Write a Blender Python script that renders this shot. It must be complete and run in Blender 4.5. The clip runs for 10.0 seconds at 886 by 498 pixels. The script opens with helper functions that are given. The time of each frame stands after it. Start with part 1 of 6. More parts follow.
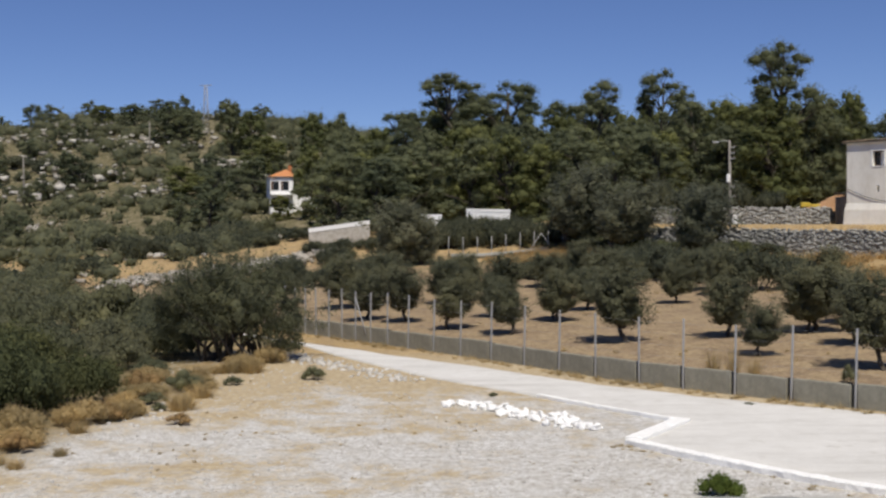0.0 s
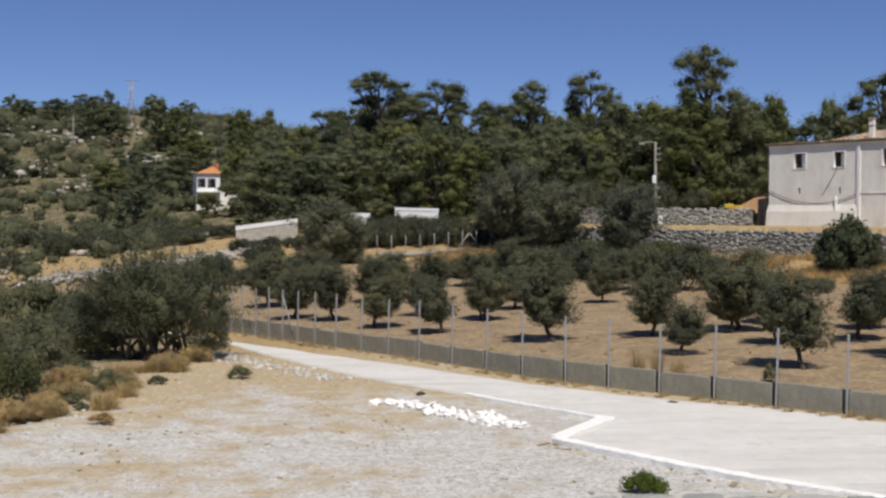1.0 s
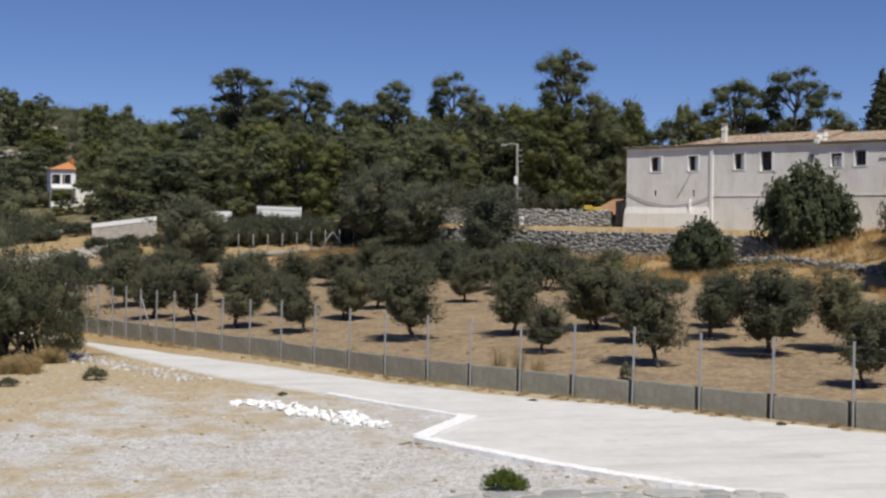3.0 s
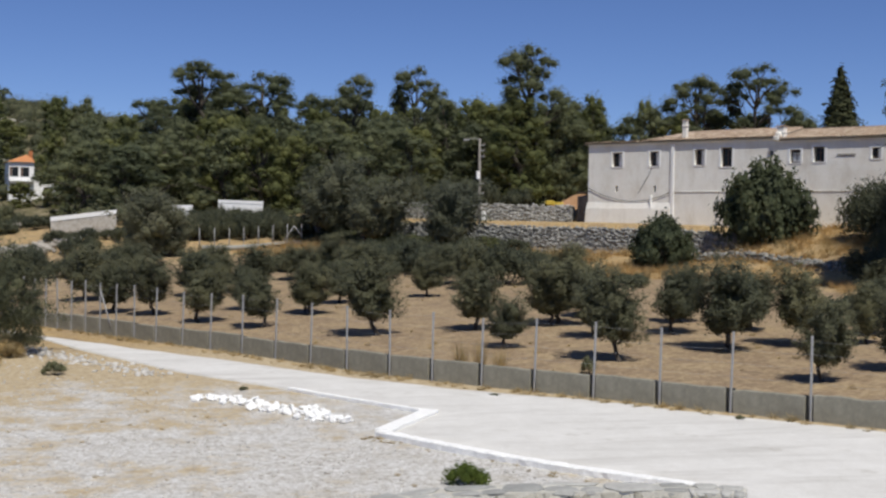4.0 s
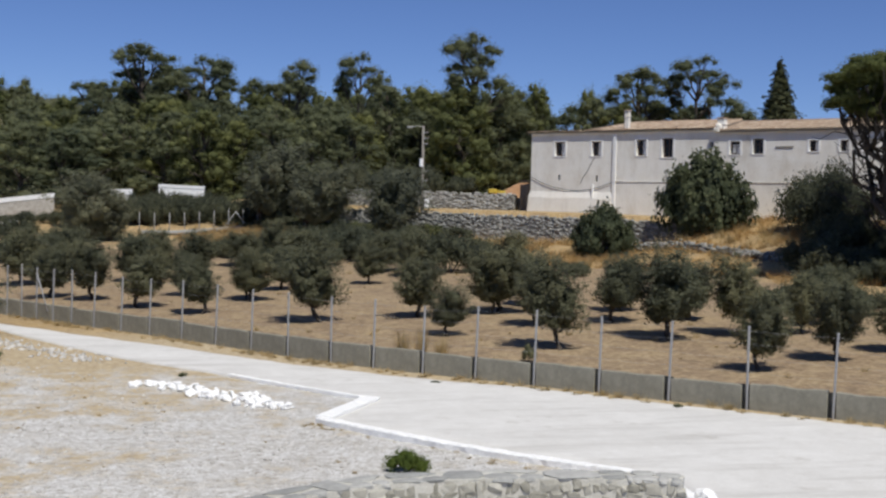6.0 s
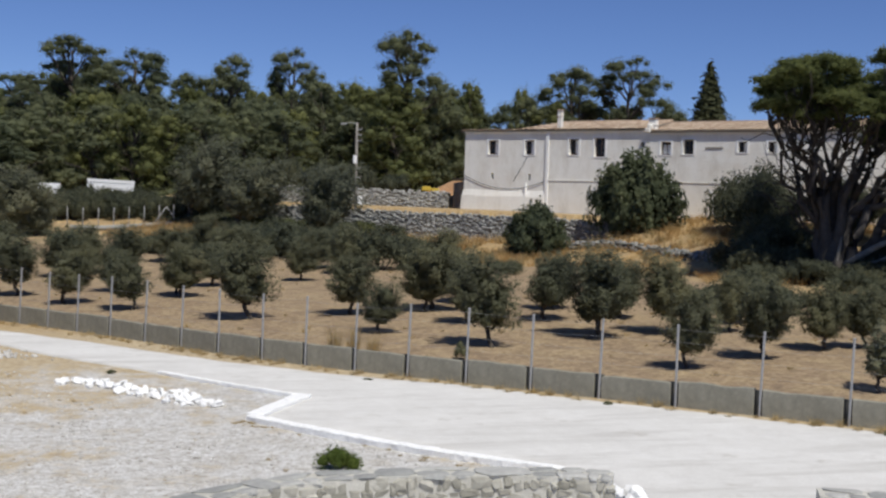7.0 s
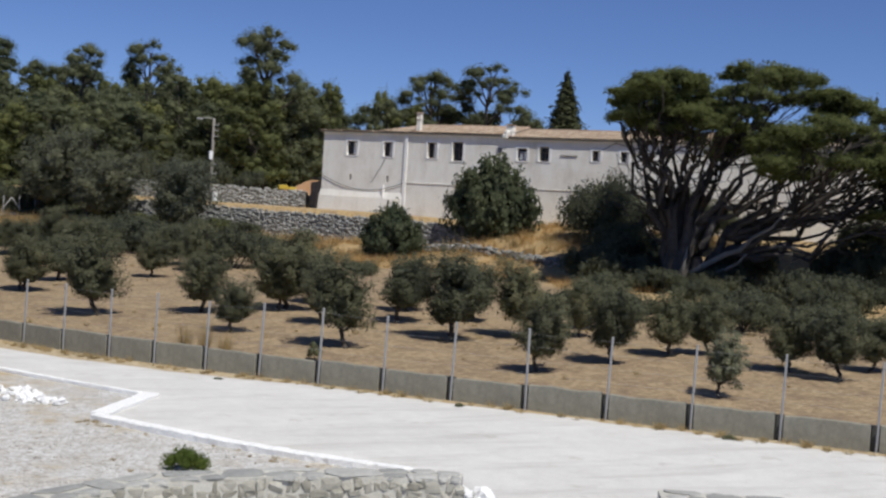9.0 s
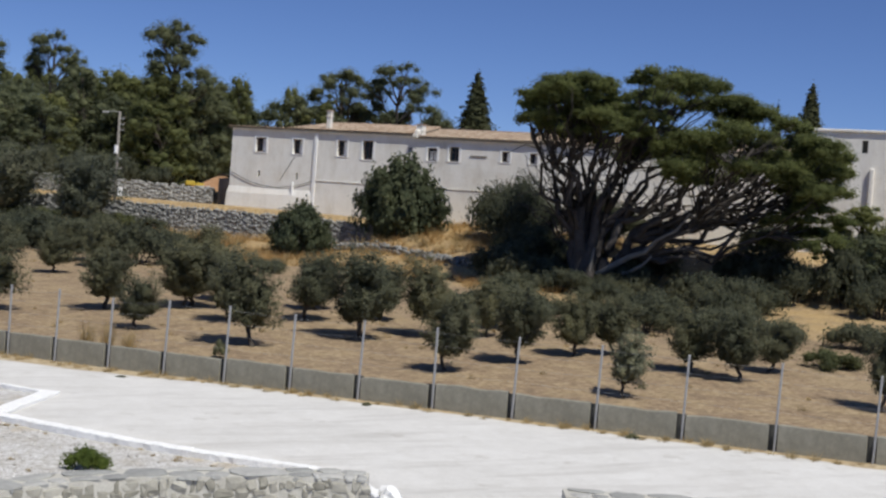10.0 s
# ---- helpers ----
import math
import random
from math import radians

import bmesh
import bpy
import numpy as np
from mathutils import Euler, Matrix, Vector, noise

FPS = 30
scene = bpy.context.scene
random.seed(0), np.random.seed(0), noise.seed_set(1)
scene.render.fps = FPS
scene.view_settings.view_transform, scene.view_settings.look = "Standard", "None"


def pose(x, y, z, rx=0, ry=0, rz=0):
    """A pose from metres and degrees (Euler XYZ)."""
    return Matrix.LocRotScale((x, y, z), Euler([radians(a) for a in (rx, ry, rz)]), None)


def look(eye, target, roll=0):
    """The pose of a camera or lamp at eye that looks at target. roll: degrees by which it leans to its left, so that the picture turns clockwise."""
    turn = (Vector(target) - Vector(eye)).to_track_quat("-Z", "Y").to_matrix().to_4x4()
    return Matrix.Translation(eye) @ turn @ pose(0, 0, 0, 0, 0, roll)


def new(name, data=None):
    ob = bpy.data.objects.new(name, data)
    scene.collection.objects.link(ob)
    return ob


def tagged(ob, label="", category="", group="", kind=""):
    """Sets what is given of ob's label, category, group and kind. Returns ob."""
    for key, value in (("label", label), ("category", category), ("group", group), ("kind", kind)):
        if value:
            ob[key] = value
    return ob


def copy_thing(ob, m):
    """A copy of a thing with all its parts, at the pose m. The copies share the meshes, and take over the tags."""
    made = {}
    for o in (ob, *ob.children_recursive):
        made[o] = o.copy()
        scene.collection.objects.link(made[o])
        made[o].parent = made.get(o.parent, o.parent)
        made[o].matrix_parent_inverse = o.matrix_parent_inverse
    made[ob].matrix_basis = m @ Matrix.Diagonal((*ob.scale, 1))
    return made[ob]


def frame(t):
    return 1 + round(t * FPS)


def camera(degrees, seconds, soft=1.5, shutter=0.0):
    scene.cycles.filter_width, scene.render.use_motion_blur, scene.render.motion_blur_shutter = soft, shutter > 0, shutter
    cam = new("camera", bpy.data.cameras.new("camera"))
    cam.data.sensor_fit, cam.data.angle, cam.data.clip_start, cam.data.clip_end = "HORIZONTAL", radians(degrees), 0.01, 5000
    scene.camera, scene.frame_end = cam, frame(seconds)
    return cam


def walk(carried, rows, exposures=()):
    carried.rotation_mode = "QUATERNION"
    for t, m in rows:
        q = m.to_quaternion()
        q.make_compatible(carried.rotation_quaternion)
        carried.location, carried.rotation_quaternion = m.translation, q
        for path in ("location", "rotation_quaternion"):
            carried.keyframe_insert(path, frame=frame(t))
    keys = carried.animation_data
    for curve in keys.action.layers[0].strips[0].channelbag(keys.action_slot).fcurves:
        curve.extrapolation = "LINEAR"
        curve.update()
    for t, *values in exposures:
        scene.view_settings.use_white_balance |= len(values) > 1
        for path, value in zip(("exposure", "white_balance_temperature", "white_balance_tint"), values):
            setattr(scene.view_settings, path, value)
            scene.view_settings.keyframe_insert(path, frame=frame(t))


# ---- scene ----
# ---------------------------------------------------------------- camera
cam = camera(40.0, 10.0, soft=2.5)
EYE = (0.0, 0.0, 5.0)
TURNS = [
    (0, 88.768, 0.319, -1.143), (0.5, 88.738, 0.149, -2.826), (1, 88.707, -0.082, -4.509),
    (1.5, 88.695, -0.227, -6.190), (2, 88.691, -0.356, -7.849), (2.5, 88.709, -0.441, -9.514),
    (3, 88.722, -0.520, -10.935), (3.2, 88.692, -0.560, -11.459), (4.3, 88.458, -0.777, -12.937),
    (4.5, 88.482, -0.817, -13.070), (5, 88.325, -0.943, -13.510), (5.2, 88.188, -1.026, -13.715),
    (6.3, 87.904, -1.483, -16.275), (6.5, 87.948, -1.566, -16.905), (7, 87.909, -1.862, -18.534),
    (7.5, 87.937, -2.309, -20.193), (8, 88.047, -2.768, -21.848), (8.5, 88.162, -3.134, -23.492),
    (9, 88.286, -3.560, -25.256), (9.5, 88.417, -4.003, -27.309), (10, 88.536, -4.351, -29.527),
]
walk(cam, [(t, pose(*EYE, rx, ry, rz)) for t, rx, ry, rz in TURNS], exposures=[(0.0, 0.0, 6620, 11), (2.5, 0.0, 6560, 11), (4.5, 0.0, 6330, 10), (10.0, 0.0, 6280, 10)])

# ---------------------------------------------------------------- light
SUN_ELEVATION = radians(59)
SUN_WAY = Vector((0.14, -0.99, 0)).normalized() * math.cos(SUN_ELEVATION) + Vector((0, 0, math.sin(SUN_ELEVATION)))
world = bpy.data.worlds.new("sky")
scene.world = world
world.use_nodes = True
wn = world.node_tree.nodes
sky = wn.new("ShaderNodeTexSky")
sky.sky_type = "NISHITA"
sky.sun_disc = False
sky.sun_elevation = SUN_ELEVATION
sky.sun_rotation = math.atan2(SUN_WAY.x, SUN_WAY.y)
sky.altitude, sky.air_density, sky.dust_density, sky.ozone_density = 900, 0.75, 0.0, 6.0
wn["Background"].inputs["Strength"].default_value = 0.08
tint = wn.new("ShaderNodeMix")
tint.data_type, tint.blend_type = "RGBA", "MULTIPLY"
tint.inputs[0].default_value = 1.0
tint.inputs[7].default_value = (0.87, 0.88, 1.07, 1)
world.node_tree.links.new(sky.outputs[0], tint.inputs[6])
world.node_tree.links.new(tint.outputs[2], wn["Background"].inputs[0])
lamp = bpy.data.lights.new("sun", "SUN")
lamp.energy, lamp.angle, lamp.color = 4.5, radians(0.55), (1.0, 0.945, 0.84)
sun = new("sun", lamp)
sun.matrix_world = look(SUN_WAY * 100, (0, 0, 0))


# ---------------------------------------------------------------- materials
def material(name, rough=0.8, metal=0.0):
    m = bpy.data.materials.new(name)
    m.use_nodes = True
    b = m.node_tree.nodes["Principled BSDF"]
    b.inputs["Roughness"].default_value = rough
    b.inputs["Metallic"].default_value = metal
    b.inputs["Specular IOR Level"].default_value = 0.2
    return m


def node(m, kind, **values):
    n = m.node_tree.nodes.new(kind)
    for k, v in values.items():
        n.inputs[k].default_value = v
    return n


def link(m, a, b):
    m.node_tree.links.new(a, b)


def coords(m):
    """World-size coordinates of the mesh."""
    return m.node_tree.nodes.new("ShaderNodeTexCoord").outputs["Object"]


def noise_tex(m, vec, scale, detail=5.0, rough=0.6):
    n = node(m, "ShaderNodeTexNoise", Scale=scale, Detail=detail, Roughness=rough)
    link(m, vec, n.inputs["Vector"])
    return n.outputs["Fac"]


def ramp(m, fac, stops):
    r = m.node_tree.nodes.new("ShaderNodeValToRGB")
    el = r.color_ramp.elements
    while len(el) < len(stops):
        el.new(0.5)
    for e, (p, c) in zip(el, stops):
        e.position, e.color = p, (*c, 1)
    link(m, fac, r.inputs["Fac"])
    return r.outputs["Color"]


def mix(m, fac, a, b, how="MIX"):
    n = m.node_tree.nodes.new("ShaderNodeMix")
    n.data_type, n.blend_type = "RGBA", how
    for sock, v in ((n.inputs[0], fac), (n.inputs[6], a), (n.inputs[7], b)):
        if isinstance(v, (int, float)):
            sock.default_value = v
        elif isinstance(v, tuple):
            sock.default_value = (*v, 1)
        else:
            link(m, v, sock)
    return n.outputs[2]


def bump(m, fac, dist, strength=0.6, chain=None):
    b = node(m, "ShaderNodeBump", Strength=strength, Distance=dist)
    link(m, fac, b.inputs["Height"])
    if chain is not None:
        link(m, chain, b.inputs["Normal"])
    return b.outputs["Normal"]


def finish(m, colour, normal=None):
    p = m.node_tree.nodes["Principled BSDF"]
    link(m, colour, p.inputs["Base Color"])
    if normal is not None:
        link(m, normal, p.inputs["Normal"])
    return m


def rough_stuff(name, dark, mid, light, big=0.6, small=9.0, relief=0.02, rough=0.9):
    """A mottled surface: stains at one scale, grain at another."""
    m = material(name, rough)
    c = coords(m)
    a, b = noise_tex(m, c, big, 6), noise_tex(m, c, small, 4, 0.7)
    col = ramp(m, a, [(0.3, dark), (0.5, mid), (0.72, light)])
    col = mix(m, 0.55, col, ramp(m, b, [(0.3, tuple(v * 0.72 for v in mid)), (0.7, tuple(min(1, v * 1.25) for v in mid))]))
    return finish(m, col, bump(m, b, relief))


def island_stuff(name, a, b, rough=0.85, small=14.0, relief=0.01):
    """Pieces that differ a little from one another."""
    m = material(name, rough)
    info = m.node_tree.nodes.new("ShaderNodeObjectInfo")
    geo = m.node_tree.nodes.new("ShaderNodeNewGeometry")
    add = m.node_tree.nodes.new("ShaderNodeMath")
    add.operation = "ADD"
    link(m, info.outputs["Random"], add.inputs[0])
    link(m, geo.outputs["Random Per Island"], add.inputs[1])
    fr = m.node_tree.nodes.new("ShaderNodeMath")
    fr.operation = "FRACT"
    link(m, add.outputs[0], fr.inputs[0])
    col = ramp(m, fr.outputs[0], [(0.0, a), (1.0, b)])
    n = noise_tex(m, coords(m), small, 5, 0.7)
    col = mix(m, 0.6, col, ramp(m, n, [(0.25, (0.45, 0.45, 0.45)), (0.75, (1.0, 1.0, 1.0))]), "MULTIPLY")
    return finish(m, col, bump(m, n, relief))


def foliage(name, dark, light, thin=0.25):
    m = material(name, 0.75)
    m.node_tree.nodes["Principled BSDF"].inputs["Specular IOR Level"].default_value = 0.1
    geo = m.node_tree.nodes.new("ShaderNodeNewGeometry")
    col = ramp(m, geo.outputs["Random Per Island"], [(0.0, dark), (1.0, light)])
    info = m.node_tree.nodes.new("ShaderNodeObjectInfo")
    tone = ramp(m, info.outputs["Random"], [(0.0, (0.78, 0.8, 0.8)), (1.0, (1.15, 1.1, 1.0))])
    col = mix(m, 1.0, col, tone, "MULTIPLY")
    patch = ramp(m, noise_tex(m, coords(m), 0.9, 2), [(0.3, (0.75, 0.78, 0.8)), (0.7, (1.2, 1.15, 1.0))])
    col = mix(m, 0.8, col, patch, "MULTIPLY")
    p = m.node_tree.nodes["Principled BSDF"]
    link(m, col, p.inputs["Base Color"])
    t = m.node_tree.nodes.new("ShaderNodeBsdfTranslucent")
    link(m, col, t.inputs["Color"])
    ms = m.node_tree.nodes.new("ShaderNodeMixShader")
    ms.inputs[0].default_value = thin
    link(m, p.outputs[0], ms.inputs[1])
    link(m, t.outputs[0], ms.inputs[2])
    link(m, ms.outputs[0], m.node_tree.nodes["Material Output"].inputs["Surface"])
    return m


def ground_material():
    m = material("ground", 0.95)
    c = coords(m)
    zone = m.node_tree.nodes.new("ShaderNodeVertexColor")
    zone.layer_name = "zone"
    parts = m.node_tree.nodes.new("ShaderNodeSeparateColor")
    link(m, zone.outputs["Color"], parts.inputs["Color"])
    big, mid, fine, grit = noise_tex(m, c, 0.16, 5), noise_tex(m, c, 0.9, 6, 0.65), noise_tex(m, c, 5.0, 5, 0.7), noise_tex(m, c, 22.0, 3, 0.7)
    straw = ramp(m, fine, [(0.3, (0.26, 0.19, 0.10)), (0.5, (0.42, 0.325, 0.185)), (0.7, (0.53, 0.44, 0.28))])
    gravel = ramp(m, grit, [(0.34, (0.16, 0.15, 0.13)), (0.46, (0.48, 0.47, 0.445)), (0.62, (0.76, 0.755, 0.74))])
    bits = noise_tex(m, c, 9.0, 3, 0.6)
    gravel = mix(m, 0.5, gravel, ramp(m, fine, [(0.36, (0.27, 0.24, 0.19)), (0.5, (0.55, 0.54, 0.515)), (0.64, (0.72, 0.715, 0.70))]))
    gravel = mix(m, ramp(m, bits, [(0.33, (0.8, 0.8, 0.8)), (0.43, (0, 0, 0))]), gravel, (0.20, 0.155, 0.105))
    gravel = mix(m, ramp(m, bits, [(0.60, (0, 0, 0)), (0.68, (0.9, 0.9, 0.9))]), gravel, (0.74, 0.735, 0.72))
    gravel = mix(m, ramp(m, mid, [(0.45, (0, 0, 0)), (0.75, (0.55, 0.55, 0.55))]), gravel, (0.36, 0.33, 0.28))
    gravel = mix(m, ramp(m, noise_tex(m, c, 2.6, 5, 0.75), [(0.52, (0, 0, 0)), (0.62, (0.5, 0.5, 0.5))]), gravel, (0.30, 0.275, 0.235))
    patch = m.node_tree.nodes.new("ShaderNodeMath")
    patch.operation = "MULTIPLY_ADD"
    link(m, mid, patch.inputs[0])
    patch.inputs[1].default_value = 0.8
    fuzzy = m.node_tree.nodes.new("ShaderNodeMath")
    fuzzy.operation = "MULTIPLY_ADD"
    link(m, fine, fuzzy.inputs[0])
    fuzzy.inputs[1].default_value = 0.55
    link(m, big, fuzzy.inputs[2])
    link(m, fuzzy.outputs[0], patch.inputs[2])
    dry = m.node_tree.nodes.new("ShaderNodeMath")
    dry.operation = "MULTIPLY_ADD"
    link(m, parts.outputs["Blue"], dry.inputs[0])
    dry.inputs[1].default_value = 0.42
    link(m, patch.outputs[0], dry.inputs[2])
    shift = m.node_tree.nodes.new("ShaderNodeMath")
    shift.operation = "SUBTRACT"
    link(m, dry.outputs[0], shift.inputs[0])
    shift.inputs[1].default_value = 0.75
    dryness = ramp(m, shift.outputs[0], [(0.455, (0, 0, 0)), (0.66, (0.85, 0.85, 0.85))])
    lot = mix(m, dryness, gravel, straw)
    soil = ramp(m, fine, [(0.32, (0.155, 0.110, 0.07)), (0.5, (0.27, 0.198, 0.126)), (0.68, (0.38, 0.295, 0.19))])
    soil = mix(m, ramp(m, noise_tex(m, c, 2.2, 4, 0.6), [(0.36, (0.7, 0.7, 0.7)), (0.5, (0, 0, 0))]), soil, (0.17, 0.125, 0.085))
    soil = mix(m, ramp(m, mid, [(0.42, (0, 0, 0)), (0.70, (0.6, 0.6, 0.6))]), soil, straw)
    soil = mix(m, ramp(m, grit, [(0.3, (0.35, 0.35, 0.35)), (0.5, (0, 0, 0))]), soil, (0.12, 0.085, 0.055))
    hill = ramp(m, mid, [(0.3, (0.07, 0.07, 0.035)), (0.48, (0.13, 0.115, 0.06)), (0.62, (0.24, 0.20, 0.13)), (0.75, (0.42, 0.39, 0.33))])
    gold = mix(m, ramp(m, mid, [(0.3, (0.2, 0.2, 0.2)), (0.6, (1, 1, 1))]), soil, ramp(m, fine, [(0.3, (0.25, 0.165, 0.075)), (0.5, (0.40, 0.285, 0.135)), (0.7, (0.48, 0.365, 0.20))]))
    rest = mix(m, parts.outputs["Blue"], hill, gold)
    col = mix(m, parts.outputs["Green"], rest, soil)
    col = mix(m, parts.outputs["Red"], col, lot)
    nrm = bump(m, grit, 0.025, 0.7, bump(m, fine, 0.06, 0.6))
    return finish(m, col, nrm)


GROUND = ground_material()


def road_material():
    m = material("pale_road", 0.9)
    c = coords(m)
    a, b, g = noise_tex(m, c, 0.35, 6), noise_tex(m, c, 2.2, 5, 0.7), noise_tex(m, c, 28.0, 3, 0.7)
    col = ramp(m, a, [(0.3, (0.54, 0.53, 0.50)), (0.55, (0.65, 0.64, 0.61)), (0.75, (0.71, 0.705, 0.68))])
    col = mix(m, 0.35, col, ramp(m, b, [(0.3, (0.44, 0.42, 0.38)), (0.65, (0.66, 0.65, 0.62))]))
    col = mix(m, 0.25, col, ramp(m, g, [(0.3, (0.36, 0.35, 0.33)), (0.6, (0.68, 0.67, 0.65))]))
    # scuffs and tyre dust that follow the road, and a few grey stains
    mp = node(m, "ShaderNodeMapping", Rotation=(0, 0, radians(52)), Scale=(0.22, 1.5, 1.0))
    link(m, c, mp.inputs["Vector"])
    col = mix(m, ramp(m, noise_tex(m, mp.outputs[0], 1.0, 5, 0.6), [(0.50, (0, 0, 0)), (0.66, (0.5, 0.5, 0.5))]), col, (0.43, 0.415, 0.385))
    col = mix(m, ramp(m, noise_tex(m, c, 0.8, 4, 0.75), [(0.60, (0, 0, 0)), (0.70, (0.55, 0.55, 0.55))]), col, (0.40, 0.38, 0.34))
    return finish(m, col, bump(m, g, 0.008, 0.5))


ROAD = road_material()


def plaster_material():
    """Old whitewash: grey and rosy stains, streaks that run down."""
    m = material("old_plaster", 0.9)
    c = coords(m)
    mp = node(m, "ShaderNodeMapping", Scale=(0.9, 0.9, 0.25))
    link(m, c, mp.inputs["Vector"])
    a, s, g = noise_tex(m, c, 0.45, 6, 0.65), noise_tex(m, mp.outputs[0], 1.0, 5, 0.7), noise_tex(m, c, 7.0, 4, 0.7)
    col = ramp(m, a, [(0.34, (0.68, 0.64, 0.55)), (0.48, (0.81, 0.80, 0.73)), (0.62, (0.88, 0.875, 0.82))])
    col = mix(m, 0.3, col, ramp(m, s, [(0.36, (0.50, 0.45, 0.38)), (0.54, (0.86, 0.845, 0.80))]))
    rosy = ramp(m, noise_tex(m, c, 0.22, 4, 0.6), [(0.46, (0, 0, 0)), (0.66, (0.5, 0.5, 0.5))])
    col = mix(m, rosy, col, (0.80, 0.735, 0.635))
    col = mix(m, 0.2, col, ramp(m, g, [(0.3, (0.50, 0.47, 0.42)), (0.65, (0.82, 0.80, 0.765))]))
    return finish(m, col, bump(m, g, 0.02, 0.4))


PLASTER = plaster_material()
WHITE = rough_stuff("whitewash", (0.72, 0.72, 0.70), (0.80, 0.80, 0.785), (0.84, 0.84, 0.83), 1.5, 20, 0.006, 0.85)
CONCRETE = rough_stuff("old_concrete", (0.15, 0.138, 0.105), (0.25, 0.24, 0.195), (0.34, 0.33, 0.275), 0.9, 6, 0.01, 0.9)
# near-black concrete: the shade inside gaps and slits is put into its colour
SHADE_CONCRETE = rough_stuff("shade_concrete", (0.06, 0.06, 0.055), (0.09, 0.09, 0.082), (0.12, 0.12, 0.11), 1.2, 11, 0.01, 0.9)
GALVANISED = rough_stuff("galvanised_steel", (0.25, 0.25, 0.25), (0.32, 0.32, 0.32), (0.40, 0.40, 0.395), 2, 30, 0.002, 0.55)
RUST = rough_stuff("rusty_iron", (0.10, 0.05, 0.03), (0.17, 0.09, 0.05), (0.24, 0.14, 0.08), 3, 30, 0.003, 0.8)
MORTAR = rough_stuff("mortar", (0.36, 0.345, 0.295), (0.50, 0.485, 0.43), (0.64, 0.625, 0.58), 2, 25, 0.01)
STONE = island_stuff("wall_stone", (0.27, 0.26, 0.215), (0.54, 0.52, 0.45), small=9)
SLAB = island_stuff("grey_slab", (0.30, 0.305, 0.29), (0.50, 0.495, 0.465), small=6)
RUBBLE = rough_stuff("rubble_core", (0.15, 0.147, 0.132), (0.23, 0.226, 0.205), (0.31, 0.305, 0.28), 2, 9, 0.05)
LIMESTONE = island_stuff("limestone", (0.20, 0.20, 0.185), (0.46, 0.455, 0.425), small=4, relief=0.02)
GRAVEL = island_stuff("pale_gravel", (0.42, 0.40, 0.36), (0.68, 0.66, 0.62), small=20, relief=0.003)
HILL_ROCK = island_stuff("hill_rock", (0.34, 0.31, 0.265), (0.56, 0.53, 0.475), small=1.5, relief=0.1)
STONE_FOOT = rough_stuff("stone_foot", (0.22, 0.20, 0.17), (0.42, 0.39, 0.34), (0.60, 0.58, 0.54), 2.2, 5, 0.06)
TILES = island_stuff("clay_tiles", (0.42, 0.30, 0.21), (0.62, 0.50, 0.38), small=3)
ORANGE_TILES = island_stuff("orange_tiles", (0.50, 0.19, 0.08), (0.62, 0.28, 0.12), small=3)
OLD_WOOD = rough_stuff("grey_wood", (0.12, 0.10, 0.08), (0.19, 0.165, 0.135), (0.27, 0.24, 0.20), 2, 14, 0.005)
POLE_WOOD = rough_stuff("bleached_wood", (0.16, 0.148, 0.13), (0.23, 0.212, 0.188), (0.31, 0.29, 0.26), 2, 14, 0.005)
BROWN_WOOD = rough_stuff("brown_wood", (0.07, 0.04, 0.03), (0.11, 0.065, 0.045), (0.15, 0.09, 0.06), 2, 14, 0.004, 0.6)
BARK = rough_stuff("bark", (0.045, 0.038, 0.03), (0.085, 0.072, 0.058), (0.14, 0.125, 0.105), 3, 16, 0.03)
DARK_BARK = rough_stuff("old_pine_bark", (0.035, 0.031, 0.028), (0.068, 0.061, 0.055), (0.125, 0.115, 0.104), 2.5, 12, 0.04)
PALE_BARK = rough_stuff("grey_bark", (0.12, 0.11, 0.095), (0.20, 0.185, 0.16), (0.30, 0.28, 0.25), 2.5, 16, 0.02)
EARTH = rough_stuff("bare_earth", (0.22, 0.12, 0.06), (0.33, 0.19, 0.10), (0.42, 0.27, 0.16), 0.7, 8, 0.05)
YELLOW = rough_stuff("yellow_paint", (0.42, 0.30, 0.04), (0.52, 0.38, 0.06), (0.60, 0.47, 0.12), 1, 12, 0.002, 0.5)
BLACK = rough_stuff("black_cable", (0.02, 0.02, 0.02), (0.03, 0.03, 0.03), (0.05, 0.05, 0.05), 1, 12, 0.002, 0.6)
CURTAIN = rough_stuff("white_board", (0.6, 0.6, 0.58), (0.72, 0.72, 0.70), (0.78, 0.78, 0.76), 1, 9, 0.002)
GLASS = material("window_glass", 0.08)
GLASS.node_tree.nodes["Principled BSDF"].inputs["Base Color"].default_value = (0.02, 0.023, 0.027, 1)
OLIVE_LEAF = foliage("olive_leaves", (0.154, 0.164, 0.114), (0.238, 0.250, 0.176), 0.62)
GREY_LEAF = foliage("old_olive_leaves", (0.168, 0.180, 0.134), (0.262, 0.278, 0.212), 0.60)
SILVER_LEAF = foliage("silver_olive_leaves", (0.190, 0.207, 0.146), (0.336, 0.347, 0.258), 0.50)
PINE_LEAF = foliage("pine_needles", (0.146, 0.170, 0.112), (0.216, 0.242, 0.152), 0.62)
BRIGHT_PINE = foliage("sunny_pine_needles", (0.146, 0.172, 0.068), (0.228, 0.254, 0.106), 0.62)
# lighter copy of the needles: sunlit clumps of the wood painted by colour
SUNNY_LEAF = foliage("sunlit_pine_needles", (0.168, 0.190, 0.084), (0.240, 0.262, 0.124), 0.62)
